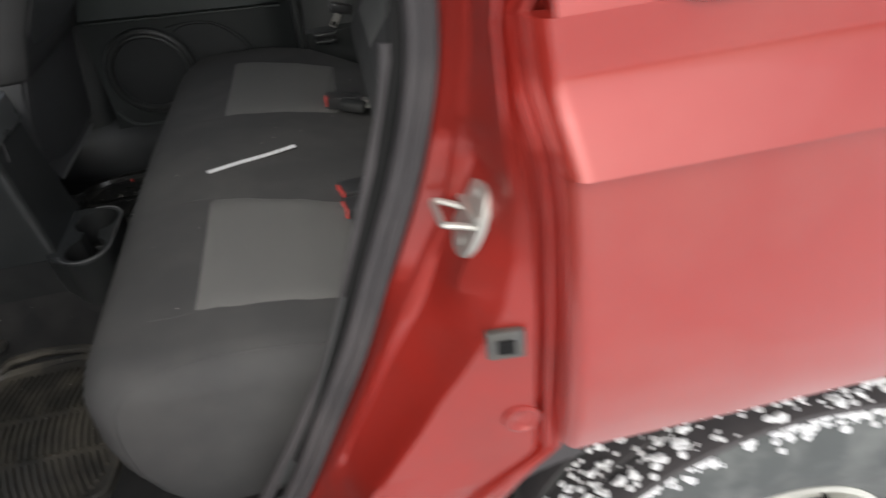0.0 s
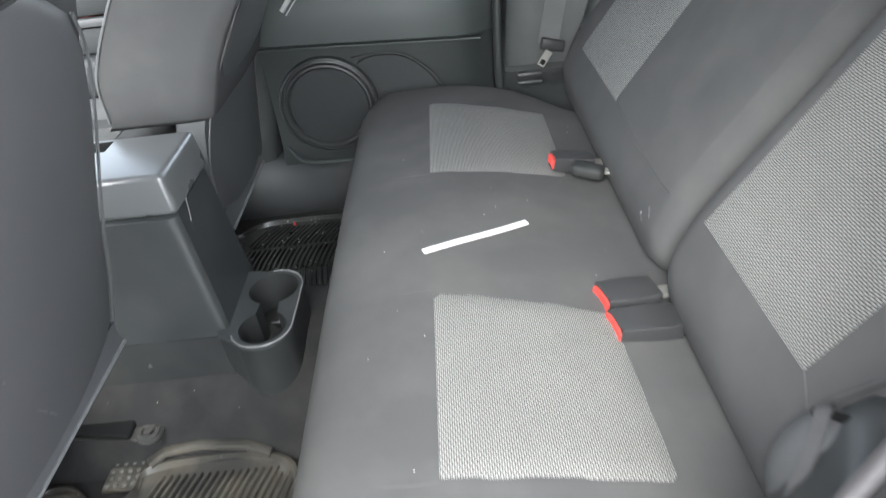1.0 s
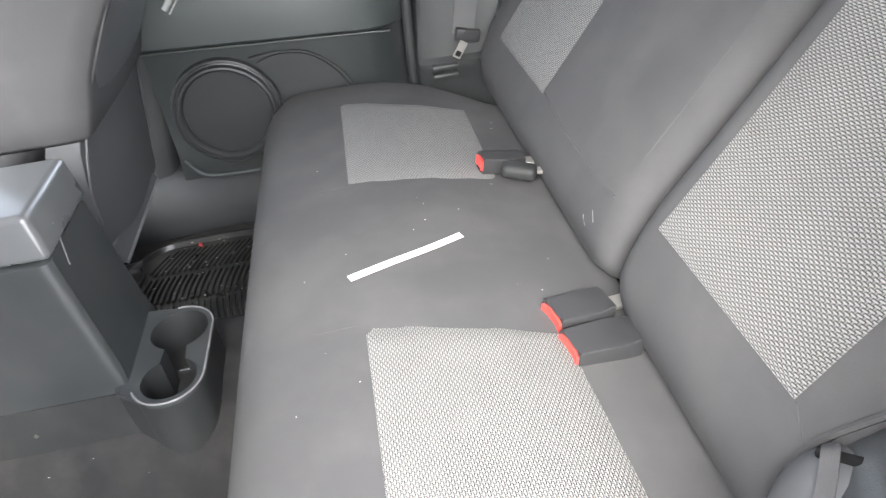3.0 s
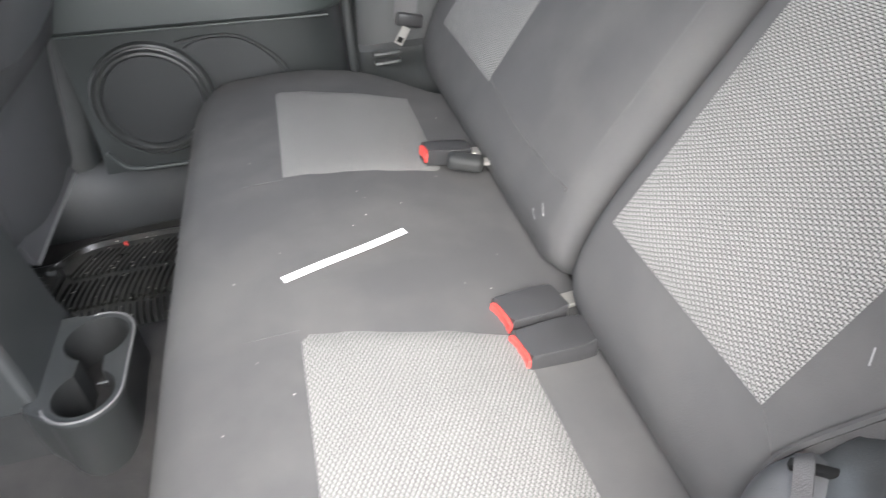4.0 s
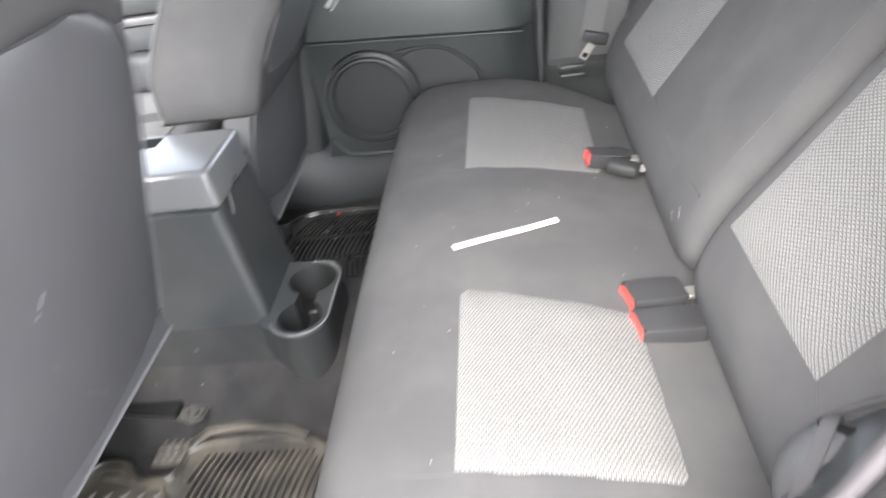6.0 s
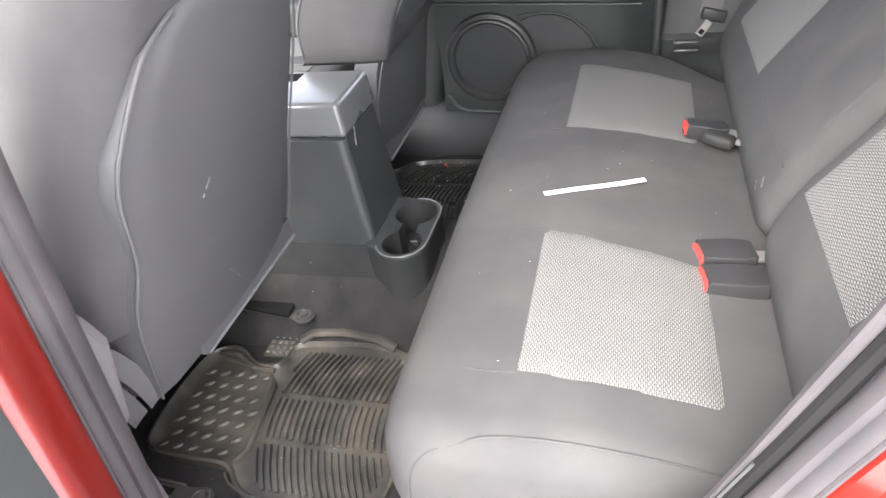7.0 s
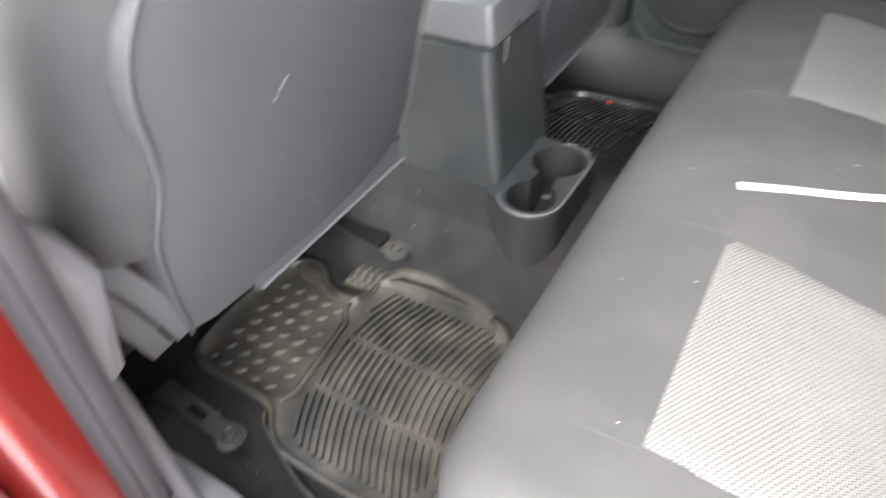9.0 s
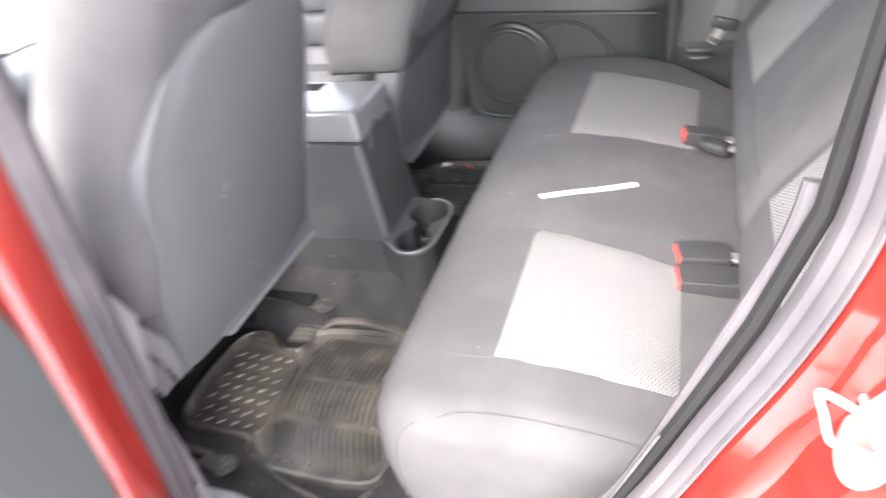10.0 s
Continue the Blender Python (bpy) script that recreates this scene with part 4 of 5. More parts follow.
for k in range(110):
    x, y = rnd.uniform(-0.46, -0.22), rnd.uniform(1.0, 1.38)
    if rnd.random() < 0.3:
        x, y = rnd.gauss(-0.33, 0.02), rnd.gauss(0.985, 0.02)
    d = bmesh.ops.create_icosphere(bm, subdivisions=1, radius=1)
    s = rnd.uniform(0.0005, 0.0013)
    for v in d["verts"]:
        v.co = Vector((x, y, max(0.443, floor_z(x, y) + 0.002))) + Vector((v.co.x * s * rnd.uniform(1, 3), v.co.y * s, v.co.z * s * 0.6))
tagged(part("crumbs", bm, CRUMB), "scattered pale crumbs and grit", "crumbs", kind="stuff")

# ---- belt buckles ----


def buckle(at, turn, length=0.088, width=0.048, pitch=4, label="black belt buckle with a red release button on the seat"):
    t = thing("seat_belt_buckle", label, "belt buckle", at, "belt buckles on the bench")
    m = Matrix.Translation(at) @ Matrix.Rotation(radians(turn), 4, "Z") @ Matrix.Rotation(radians(pitch), 4, "Y")
    w = width / 2
    bm = prism([(0.002, -w), (0.005, -w * 0.5), (0.005, w * 0.5), (0.002, w), (length * 0.7, w), (length - 0.004, w * 0.94), (length, w * 0.8), (length, -w * 0.8), (length - 0.004, -w * 0.94), (length * 0.7, -w)], "z", -0.012, 0.014, 0.0028, 2)
    bm.transform(m)
    part("housing", bm, BUCKLE, t, "", 30)
    bm = prism([(-0.001, -w + 0.0025), (0.0018, -w * 0.4), (0.0018, w * 0.4), (-0.001, w - 0.0025), (0.014, w - 0.0025), (0.014, -w + 0.0025)], "z", -0.007, 0.0085, 0.0008, 1)
    bm.transform(m)
    part("release_button", bm, BUTTON, t, "red plastic release button", 30)
    part("slot", rbox(0.0, 0.012, -width / 2 + 0.006, width / 2 - 0.006, -0.0105, -0.0075, 0.0008, 1, m), DARK, t)
    part("anchor", rbox(length - 0.004, length + 0.03, -0.011, 0.011, -0.003, 0.003, 0.001, 1, m), STEEL, t, "steel anchor strap")
    return t


buckle((0.217, 0.621, 0.706), 11, 0.078, pitch=6)
buckle((0.220, 0.567, 0.704), 8, pitch=6)
buckle((0.213, 0.994, 0.722), 4, 0.075, 0.036, 10)
b2 = thing("seat_belt_buckle", "turned-over black belt buckle beside the insert", "belt buckle", (0.25, 0.965, 0.71), "belt buckles on the bench")
part("housing", rbox(-0.026, 0.030, -0.015, 0.015, -0.010, 0.013, 0.009, 4, Matrix.Translation((0.268, 0.955, 0.717)) @ Matrix.Rotation(radians(-22), 4, "Z") @ Matrix.Rotation(radians(8), 4, "Y")), BASE_BLACK, b2)
part("anchor", rbox(0.028, 0.06, -0.008, 0.008, -0.003, 0.003, 0.001, 1, Matrix.Translation((0.270, 0.955, 0.716)) @ Matrix.Rotation(radians(-12), 4, "Z")), STEEL, b2, "steel anchor strap")

# ---- near belt outlet by the door ----
na = thing("near_seat_belt", "grey belt webbing looped through a slot in the side trim", "seat belt", (0.30, 0.28, 0.75))
part("webbing", sweep(smooth_path([(0.327, 0.306, 0.834), (0.318, 0.297, 0.842), (0.309, 0.285, 0.838), (0.299, 0.272, 0.831), (0.288, 0.260, 0.817), (0.279, 0.250, 0.79), (0.276, 0.246, 0.755)], 5), [(-0.006, -0.001), (0.006, -0.001), (0.006, 0.0012), (0.003, 0.0016), (0.0, 0.0012), (-0.003, 0.0016), (-0.006, 0.0012)], up=(-0.5, -0.2, 0.85)), PALE_WEB, na, "grey ribbed webbing")
gm = Matrix.Translation((0.322, 0.292, 0.8405)) @ Matrix.Rotation(radians(-55), 4, "Z") @ Matrix.Rotation(radians(-22), 4, "Y")
part("slot", rbox(-0.016, 0.016, -0.004, 0.004, -0.004, 0.0025, 0.002, 2, gm), DARK, na, "black slot")

# ---- front seats ----


# outer edge of the back panel, by height
OUT_Z = (0.684, 0.705, 0.80, 0.86, 0.89, 0.93, 0.965, 1.0, 1.03, 1.06, 1.10, 1.14, 1.165, 1.175)
OUT_O = (0.182, 0.185, 0.203, 0.211, 0.208, 0.200, 0.203, 0.210, 0.212, 0.206, 0.184, 0.154, 0.105, 0.06)


def front_seat(name, cy, s, label, heights, depths, panel_heights, panel_depths, base, low, thick, inner, edge=None):
    """A front seat from behind: cy its middle, s = 1 with the outer side towards low y, edge the curved front line (z, x) of its inner bolster."""
    t = thing(name, label, "car seat", (-0.6, cy, 0.43), "front seats")

    def seat_back_x(z):
        return lerp(z, heights, depths)

    def panel_x(z):
        return lerp(z, panel_heights, panel_depths)

    def yy(o):
        return cy - s * o  # o: outwards

    rings = []
    for z in (base, base + 0.01, base + 0.045, 0.95, 1.0, 1.05, 1.10, 1.15, 1.25, 1.33, 1.38):
        x = seat_back_x(z)
        w = lerp(z, (0.80, 0.9, 1.05, 1.12, 1.17, 1.23, 1.38), (0.256, 0.258, 0.240, 0.222, 0.200, 0.175, 0.14))
        wi = lerp(z, (0.80, 1.15, 1.25, 1.38), (inner, inner + 0.002, inner - 0.001, inner - 0.026))
        pad = lerp(z, (base, base + 0.01, 1.33, 1.38), (0.010, 0.0, 0.0, 0.03))
        r = []
        for o, dx in ((-1, -0.12), (-1.0, -0.05), (-0.99, -0.02), (-0.96, -0.006), (-0.90, -0.001), (-0.4, 0.002), (0, 0.004), (0.4, 0.002), (0.70, -0.002), (0.82, -0.010), (0.92, -0.030), (0.98, -0.06), (1, -0.10), (0.95, -0.14), (0, -0.12), (-0.8, -0.15)):
            px = x + (dx * thick if dx < -0.04 else dx) - pad
            if edge and o < -0.5:
                front = lerp(z, *edge)
                px = {-0.12: front, -0.05: x - 0.04, -0.15: front - 0.012}.get(dx, x + 0.3 * dx) - pad
            r.append(Vector((px, yy(o * ((w if o > 0 else wi) - pad)), z)))
        rings.append(r)
    back = part("backrest", loft(rings), CLOTH, t, "charcoal cloth side bolsters", 60)
    if edge:
        part("front_piping", sweep(smooth_path([(lerp(z, *edge), yy(-inner - 0.001), z) for z in (0.875, 0.89, 0.92, 0.955, 1.0, 1.05, 1.10, 1.16)], 4), circle(0.0028, 6), up=(0, 1, 0)), PIPING, t, "pale piping along the bolster")
    # smooth panel over the back, with its narrow lower end
    front_g, back_g = [], []
    for z in (low, low + 0.01, 0.74, 0.80, 0.84, 0.87, 0.90, 0.93, 0.965, 1.0, 1.03, 1.06, 1.10, 1.14, 1.165, 1.175):
        lo = lerp(z, OUT_Z, OUT_O)
        li = lerp(z, (0.70, 0.72, 0.79, 0.90, 1.04, 1.10, 1.14, 1.165, 1.175), (0.185, 0.197, 0.197, 0.184, 0.183, 0.172, 0.145, 0.10, 0.06))
        fr, bk = [], []
        for k in range(13):
            v = k / 12
            o = -li + (lo + li) * v
            e = min(v, 1 - v)
            bulge = 0.010 * math.sin(math.pi * v) + 0.006 * min(1, e / 0.05)
            tuck = max(0, (low + 0.038 - z) / 0.056)
            fr.append(Vector((panel_x(z) + bulge - 0.004 * tuck, yy(o), z)))
            bk.append(Vector((panel_x(z) - 0.05, yy(o), z)))
        front_g.append(fr)
        back_g.append(bk)
    panel = part("back_panel", slab(front_g, back_g), VINYL, t, "", 50)
    for side_sign, prof in ((1, tuple(zip(OUT_Z[1:-1], OUT_O[1:-1]))), (-1, ((0.72, 0.196), (0.79, 0.197), (0.90, 0.184), (1.04, 0.183), (1.10, 0.173), (1.14, 0.146)))):
        part("piping", sweep(smooth_path([(panel_x(z) + 0.004, yy(side_sign * o), z) for z, o in prof], 5), circle(0.002, 6), up=(0, 1, 0)), PIPING, t, "pale piping along the panel edge")
    part("panel_flap", slab([[Vector((panel_x(z) + 0.012 - d, yy(o), z)) for o in (-0.19, -0.1, 0.0, 0.1)] for z, d in ((low + 0.033, 0.005), (low + 0.014, 0.001), (low - 0.002, -0.008))], [[Vector((panel_x(z) + 0.002 - d, yy(o), z)) for o in (-0.19, -0.1, 0.0, 0.1)] for z, d in ((low + 0.033, 0.005), (low + 0.014, 0.001), (low - 0.002, -0.008))]), VINYL, panel)
    part("flap_edge", sweep([(panel_x(low) + 0.0115 + 0.008, yy(o), low - 0.002) for o in (-0.19, -0.1, 0.0, 0.095)], circle(0.0028, 6)), PALE_EDGE, panel, "pale edge of the flap")
    # seat cushion and its frame, in front of the backrest
    part("seat_cushion", rbox(-1.06, -0.60, cy - 0.25, cy + 0.25, 0.60, 0.735, 0.05, 4), CLOTH, t)
    ci = part("cushion_insert", rbox(-0.98, -0.68, cy - 0.15, cy + 0.15, 0.72, 0.739, 0.008, 2), WEAVE, t, "silver-grey woven cloth panel")
    uv_metres(ci, lambda co: (co.x, co.y))
    part("seat_frame", rbox(-1.0, -0.66, cy - 0.22, cy + 0.22, 0.52, 0.62, 0.02, 2), PLASTIC, t)
    for o in (-0.2, 0.2):
        part("rail", rbox(-1.05, -0.66, cy + o - 0.02, cy + o + 0.02, 0.44, 0.50, 0.006, 2), DARK, t)
    return t


drv = front_seat("driver_seat", 0.455, 1, "grey vinyl-backed front seat with pale piping, driver side", (0.684, 1.4), (-0.458, -0.215), (0.684, 1.4), (-0.458, -0.215), 0.838, 0.702, 1.0, 0.186)
front_seat("passenger_seat", 2 * MID - 0.455, -1, "grey vinyl-backed front seat with pale piping, passenger side", (0.83, 0.851, 0.896, 0.94, 0.974, 1.009, 1.039, 1.071, 1.4), (-0.361, -0.354, -0.339, -0.323, -0.308, -0.285, -0.263, -0.240, -0.10), (0.63, 0.83, 0.87, 0.93, 1.0, 1.077, 1.4), (-0.405, -0.382, -0.368, -0.332, -0.296, -0.243, -0.103), 0.857, 0.64, 1.5, 0.20, ((0.857, 0.885, 0.922, 0.958, 1.002, 1.056, 1.099, 1.38), (-0.529, -0.527, -0.526, -0.518, -0.495, -0.461, -0.431, -0.27)))

# scuffs on the driver seat's panel, from (y, z) to (y, z)
for y0, z0, y1, z1 in ((0.372, 0.947, 0.375, 0.951), (0.378, 0.955, 0.387, 0.966), (0.426, 0.798, 0.442, 0.779), (0.447, 0.773, 0.459, 0.757), (0.382, 0.879, 0.384, 0.876)):
    path = []
    for q in (0, 0.25, 0.5, 0.75, 1):
        y, z = y0 + (y1 - y0) * q, z0 + (z1 - z0) * q + 0.0008 * math.sin(3 * q)
        path.append(Vector((lerp(z, (0.684, 1.4), (-0.458, -0.215)) + 0.0064 + 0.010 * math.sin(math.pi * (y - 0.25) / 0.40), y, z)))
    part("scuff_mark", sweep(path, rect(0.0008, 0.0012)), SCUFF, drv, "pale scuff on the back panel")

# webbing hanging between pillar and driver seat
web = thing("front_seat_belt", "grey webbing of the front belt hanging beside the seat", "seat belt", (-0.43, 0.22, 0.6))
for d in (Vector((0, 0, 0)), Vector((-0.012, -0.026, -0.010))):
    pts = [Vector(p) + d for p in ((-0.455, 0.212, 0.850), (-0.446, 0.234, 0.805), (-0.446, 0.252, 0.755), (-0.456, 0.268, 0.706), (-0.470, 0.278, 0.690))]
    part("webbing", sweep(smooth_path(pts, 6), rect(0.025, 0.002), up=(0.9, -0.35, 0.2)), WEBBING, web)

# ---- centre console ----
con = thing("center_console", "black plastic centre console with armrest lid and cup holder", "console", (-0.6, MID, 0.5))


def console_ring(x, top):
    """Section across the car of the console body at x."""
    r = lerp(x, (-0.352, -0.344, -0.337, -0.333), (0.0, 0.0015, 0.005, 0.011))
    w_top, w_low = 0.078 - r, 0.092 - r
    flare = lerp(x, (-0.9, -0.40, -0.35, -0.333), (0, 0, 0.0, 0.004))
    pts = [(-w_low - flare, 0.55), (-w_low - flare, 0.615), (-0.088 + r, 0.65), (-w_top - 0.003, top - 0.004), (-w_top + 0.004, top), (w_top - 0.004, top), (w_top + 0.003, top - 0.004), (0.088 - r, 0.65), (w_low + flare, 0.615), (w_low + flare, 0.55)]
    return [Vector((x - (0.0 if x < -0.36 else 0.018 * (z - 0.62) / 0.2), MID + y, z)) for y, z in pts]


body = part("body", loft([console_ring(x, 0.826) for x in (-1.3, -0.9, -0.6, -0.42, -0.352, -0.348, -0.344, -0.340, -0.337, -0.335, -0.333)]), PLASTIC, con, "", 30)
bm = rbox(-0.80, -0.352, MID - 0.0785, MID + 0.0785, 0.8275, 0.889, 0.009, 5)
for v in bm.verts:
    k = (v.co.z - 0.8275) / 0.0615
    v.co.y = MID + (v.co.y - MID) * (1.03 - 0.06 * k)
    if v.co.x > -0.5:
        v.co.x += 0.006 * (1 - k)
lid = part("armrest_lid", bm, LID, con, "smooth black armrest lid, shiny on top")
part("lid_slot", rbox(-0.545, -0.470, 0.858, 0.898, 0.884, 0.8896, 0.0025, 2), DARK, lid, "dark slot")
part("slot_latch", rbox(-0.540, -0.522, 0.862, 0.894, 0.888, 0.892, 0.0015, 2), SILVER, lid)
part("rear_face_seam", sweep([(-0.3455, MID - 0.05, 0.80), (-0.349, MID - 0.03, 0.85), (-0.3485, MID - 0.034, 0.852)], circle(0.0008, 5)), GREY_TRIM, con, "pale scratch")
part("lower_base", loft([[Vector((x, MID + y, z)) for y, z in ((-0.112, 0.52), (-0.106, 0.556), (-0.094, 0.612), (0.094, 0.612), (0.106, 0.556), (0.112, 0.52))] for x in (-1.3, -0.6, -0.36, -0.335)]), BASE_BLACK, con, "black lower base")
part("base_screw", disc((-0.47, MID - 0.103, 0.574), (0, -1, 0.2), 0.0028, 0.003, 10), BRACKET, con)


# double cup holder: plate with two joined round wells, straight outer wall down to the carpet
NEAR_W, FAR_W, CX = (-0.279, 0.741, 0.0375), (-0.279, 0.8405, 0.0415), -0.279


def arc_points(c, r, a0, a1, n):
    return [(c[0] + r * math.cos(radians(a0 + (a1 - a0) * k / n)), c[1] + r * math.sin(radians(a0 + (a1 - a0) * k / n))) for k in range(n + 1)]


rim_line = [(-0.345, 0.730), (-0.333, 0.721)] + arc_points(NEAR_W, 0.0485, 218, 360, 14) + arc_points(FAR_W, 0.0495, 4, 105, 12) + [(-0.315, 0.893), (-0.345, 0.894)]
well_line = arc_points(NEAR_W, NEAR_W[2], 118, 422, 30) + arc_points(FAR_W, FAR_W[2], 292, 608, 30)
rows = [[Vector((x, y, z)) for x, y in rim_line] for z in (0.43, 0.612)]
edge_c = Vector((-0.285, 0.79, 0))
rows += [[edge_c + (Vector((x, y, 0)) - edge_c) * f + Vector((0, 0, z)) for x, y in rim_line] for f, z in ((1.012, 0.614), (1.014, 0.620), (1.0, 0.6235), (0.985, 0.6225))]
cup_bm = loft(rows, caps=False)
cup_bm.verts.ensure_lookup_table()
outer = cup_bm.verts[-len(rim_line):]
inner = [cup_bm.verts.new((x, y, 0.6215)) for x, y in well_line]
ring_edges = [cup_bm.edges.get((outer[k], outer[(k + 1) % len(outer)])) for k in range(len(outer))]
ring_edges += [cup_bm.edges.new((inner[k], inner[(k + 1) % len(inner)])) for k in range(len(inner))]
bmesh.ops.triangle_fill(cup_bm, use_beauty=True, edges=ring_edges)
cup = part("cup_holder", cup_bm, PLASTIC, con, "double cup holder with a worn rim", 40)
mid_w = Vector((-0.279, 0.79, 0))
well_bm = loft([[mid_w + (Vector((x, y, 0)) - mid_w) * f + Vector((0, 0, z)) for x, y in well_line] for f, z in ((1.0, 0.6217), (0.985, 0.617), (0.95, 0.50))], caps=False)
well_bm.verts.ensure_lookup_table()
low_ring = well_bm.verts[-len(well_line):]
bmesh.ops.triangle_fill(well_bm, use_beauty=True, edges=[well_bm.edges.get((low_ring[k], low_ring[(k + 1) % len(low_ring)])) for k in range(len(low_ring))])
part("well_liner", well_bm, BASE_BLACK, cup, "black inside of the two wells", 40)
# wear on the rim, with its highlight painted in as paler grey
part("rim_edge", sweep(smooth_path([Vector((x, y, 0.6232)) for x, y in arc_points(NEAR_W, 0.0480, 200, 360, 14) + arc_points(FAR_W, 0.0490, 4, 100, 12)], 1), circle(0.0016, 6)), PALE_EDGE, cup, "worn rim, paler for its painted highlight")
part("cup_tongue", rbox(-0.010, 0.010, -0.0015, 0.0015, -0.030, 0.0, 0.001, 1, Matrix.Translation((CX + 0.012, 0.776, 0.600)) @ Matrix.Rotation(radians(35), 4, "X")), LID, cup)
part("holder_bridge", rbox(-0.352, -0.340, 0.738, 0.900, 0.50, 0.6205, 0.003, 2), PLASTIC, con)

# ---- seat rail brackets on the floor ----


def bracket(x, y, z, turn, lean, covered):
    t = thing("seat_rail_bracket", "black steel seat rail end with a round bolt on the carpet", "seat rail", (x, y, z), "seat rail ends")
    m = Matrix.Translation((x, y, z)) @ Matrix.Rotation(radians(lean), 4, "X") @ Matrix.Rotation(radians(turn), 4, "Z")
    outline = [(-0.15, -0.016), (-0.03, -0.012), (-0.014, -0.016)] + [(0.021 * math.cos(a), 0.021 * math.sin(a)) for a in [radians(-130 + 26 * k) for k in range(11)]] + [(-0.014, 0.016), (-0.03, 0.012), (-0.15, 0.016)]
    bm = prism(outline, "z", 0.0, 0.006, 0.0015, 2)
    bm.transform(m)
    part("plate", bm, BRACKET, t)
    part("raised_edge", rbox(-0.14, -0.035, 0.010, 0.015, 0.004, 0.013, 0.002, 1, m), BRACKET, t)
    w = part("washer", ring(m @ Vector((0, 0, 0.006)), (0, 0, 1), [(0.010, 0), (0.018, 0), (0.0172, 0.0032), (0.0125, 0.0036), (0.011, 0.002)], 24), BRACKET, t)
    part("bolt", disc(m @ Vector((0, 0, 0.006)), (0, 0, 1), 0.008, 0.005, 6, 0.001), BRACKET, t, "worn hexagon bolt")
    if covered:
        part("tail_cover", rbox(-0.15, -0.026, -0.016, 0.0185, 0.004, 0.016, 0.003, 1, m), DARK, t, "matt black cover on the rail tail")
    part("slot", rbox(-0.085, -0.052, -0.0065, 0.0065, 0.0045, 0.0068, 0.001, 1, m), DARK, t)
    return t


bracket(-0.477, 0.664, 0.4905, -8, 8, True)
bracket(-0.497, 0.283, 0.449, -4, 0, False)

# ---- floor mats ----


def floor_mat(cy, s, label, rubber):
    """A moulded rubber mat. s mirrors it; pieces lie on z 0.434."""
    t = thing("floor_mat", label, "floor mat", (-0.43, cy, 0.431), "floor mats")
    y_of = lambda y: cy + s * (y - 0.47)
    Z = 0.434
    edge = [(-0.245, 0.300), (-0.40, 0.296), (-0.455, 0.312), (-0.495, 0.348), (-0.56, 0.352), (-0.645, 0.360), (-0.672, 0.40), (-0.678, 0.50), (-0.668, 0.580), (-0.640, 0.612), (-0.60, 0.612), (-0.555, 0.580), (-0.515, 0.578), (-0.498, 0.604), (-0.488, 0.640), (-0.40, 0.652), (-0.29, 0.645), (-0.24, 0.60), (-0.215, 0.45), (-0.213, 0.34)]
    path = smooth_path([(x, y_of(y), 0) for x, y in edge], 4, closed=True)
    c = sum((Vector(p) for p in path), Vector()) / len(path)
    rings = []
    for inset, z in ((0.0, Z - 0.004), (0.0, Z + 0.012), (0.006, Z + 0.014), (0.012, Z + 0.004), (0.03, Z + 0.001), (0.06, Z)):
        rings.append([p + (c - p).normalized() * inset + Vector((0, 0, z)) for p in path])
    bm = loft(rings, caps=True)
    base = part("base", bm, rubber, t, "", 50)
    part("lip_ridge", sweep([Vector((x, y_of(y), Z + h)) for x, y, h in ((-0.485, 0.640, 0.016), (-0.46, 0.652, 0.026), (-0.40, 0.656, 0.030), (-0.33, 0.652, 0.024), (-0.29, 0.642, 0.012))], circle(0.010, 8, 1.0, 0.8)), rubber, base)
    part("outer_lip", sweep(smooth_path([Vector((x, y_of(y), Z + h)) for x, y, h in ((-0.490, 0.338, 0.004), (-0.47, 0.319, 0.006), (-0.406, 0.290, 0.008), (-0.364, 0.275, 0.006), (-0.292, 0.262, 0.003), (-0.249, 0.270, 0.002), (-0.225, 0.300, 0.002))], 4), rect(0.003, 0.014), up=(0, 0, 1)), rubber, base, "outer lip of the mat")
    # ribs in three bands across, slightly wavy
    for band, (y0, y1) in enumerate(((0.322, 0.405), (0.418, 0.505), (0.518, 0.622))):
        for k in range(28):
            x0 = -0.545 + 0.0122 * k
            pts = []
            for i in range(9):
                y = y0 + (y1 - y0) * i / 8
                x = x0 + 1.7 * (y - 0.505) ** 2
                limit = lerp(y, (0.32, 0.36, 0.45, 0.55, 0.575, 0.63), (-0.425, -0.462, -0.468, -0.478, -0.482, -0.475))
                if limit < x < lerp(y, (0.32, 0.36, 0.60, 0.63), (-0.250, -0.232, -0.240, -0.275)):
                    pts.append(Vector((x, y_of(y), Z + 0.0025)))
            if len(pts) > 2:
                part("rib", sweep(pts, [(-0.0036, -0.002), (-0.0022, 0.0045), (0.0022, 0.0045), (0.0036, -0.002)]), rubber, base)
    # raised studs in the foot of the mat
    for i in range(5):
        for j in range(7):
            x = -0.640 + 0.030 * i + (0.012 if j % 2 else 0)
            y = 0.380 + 0.0285 * j
            if x > -0.515 and y > 0.50:
                continue
            m4 = Matrix.Translation((x, y_of(y), Z + 0.001)) @ Matrix.Rotation(radians(40 * s), 4, "Z")
            d = bmesh.new()
            bmesh.ops.create_uvsphere(d, u_segments=10, v_segments=6, radius=1)
            d.transform(m4 @ Matrix.Diagonal((0.0115, 0.0056, 0.0040, 1)))
            part("stud", d, rubber, base)
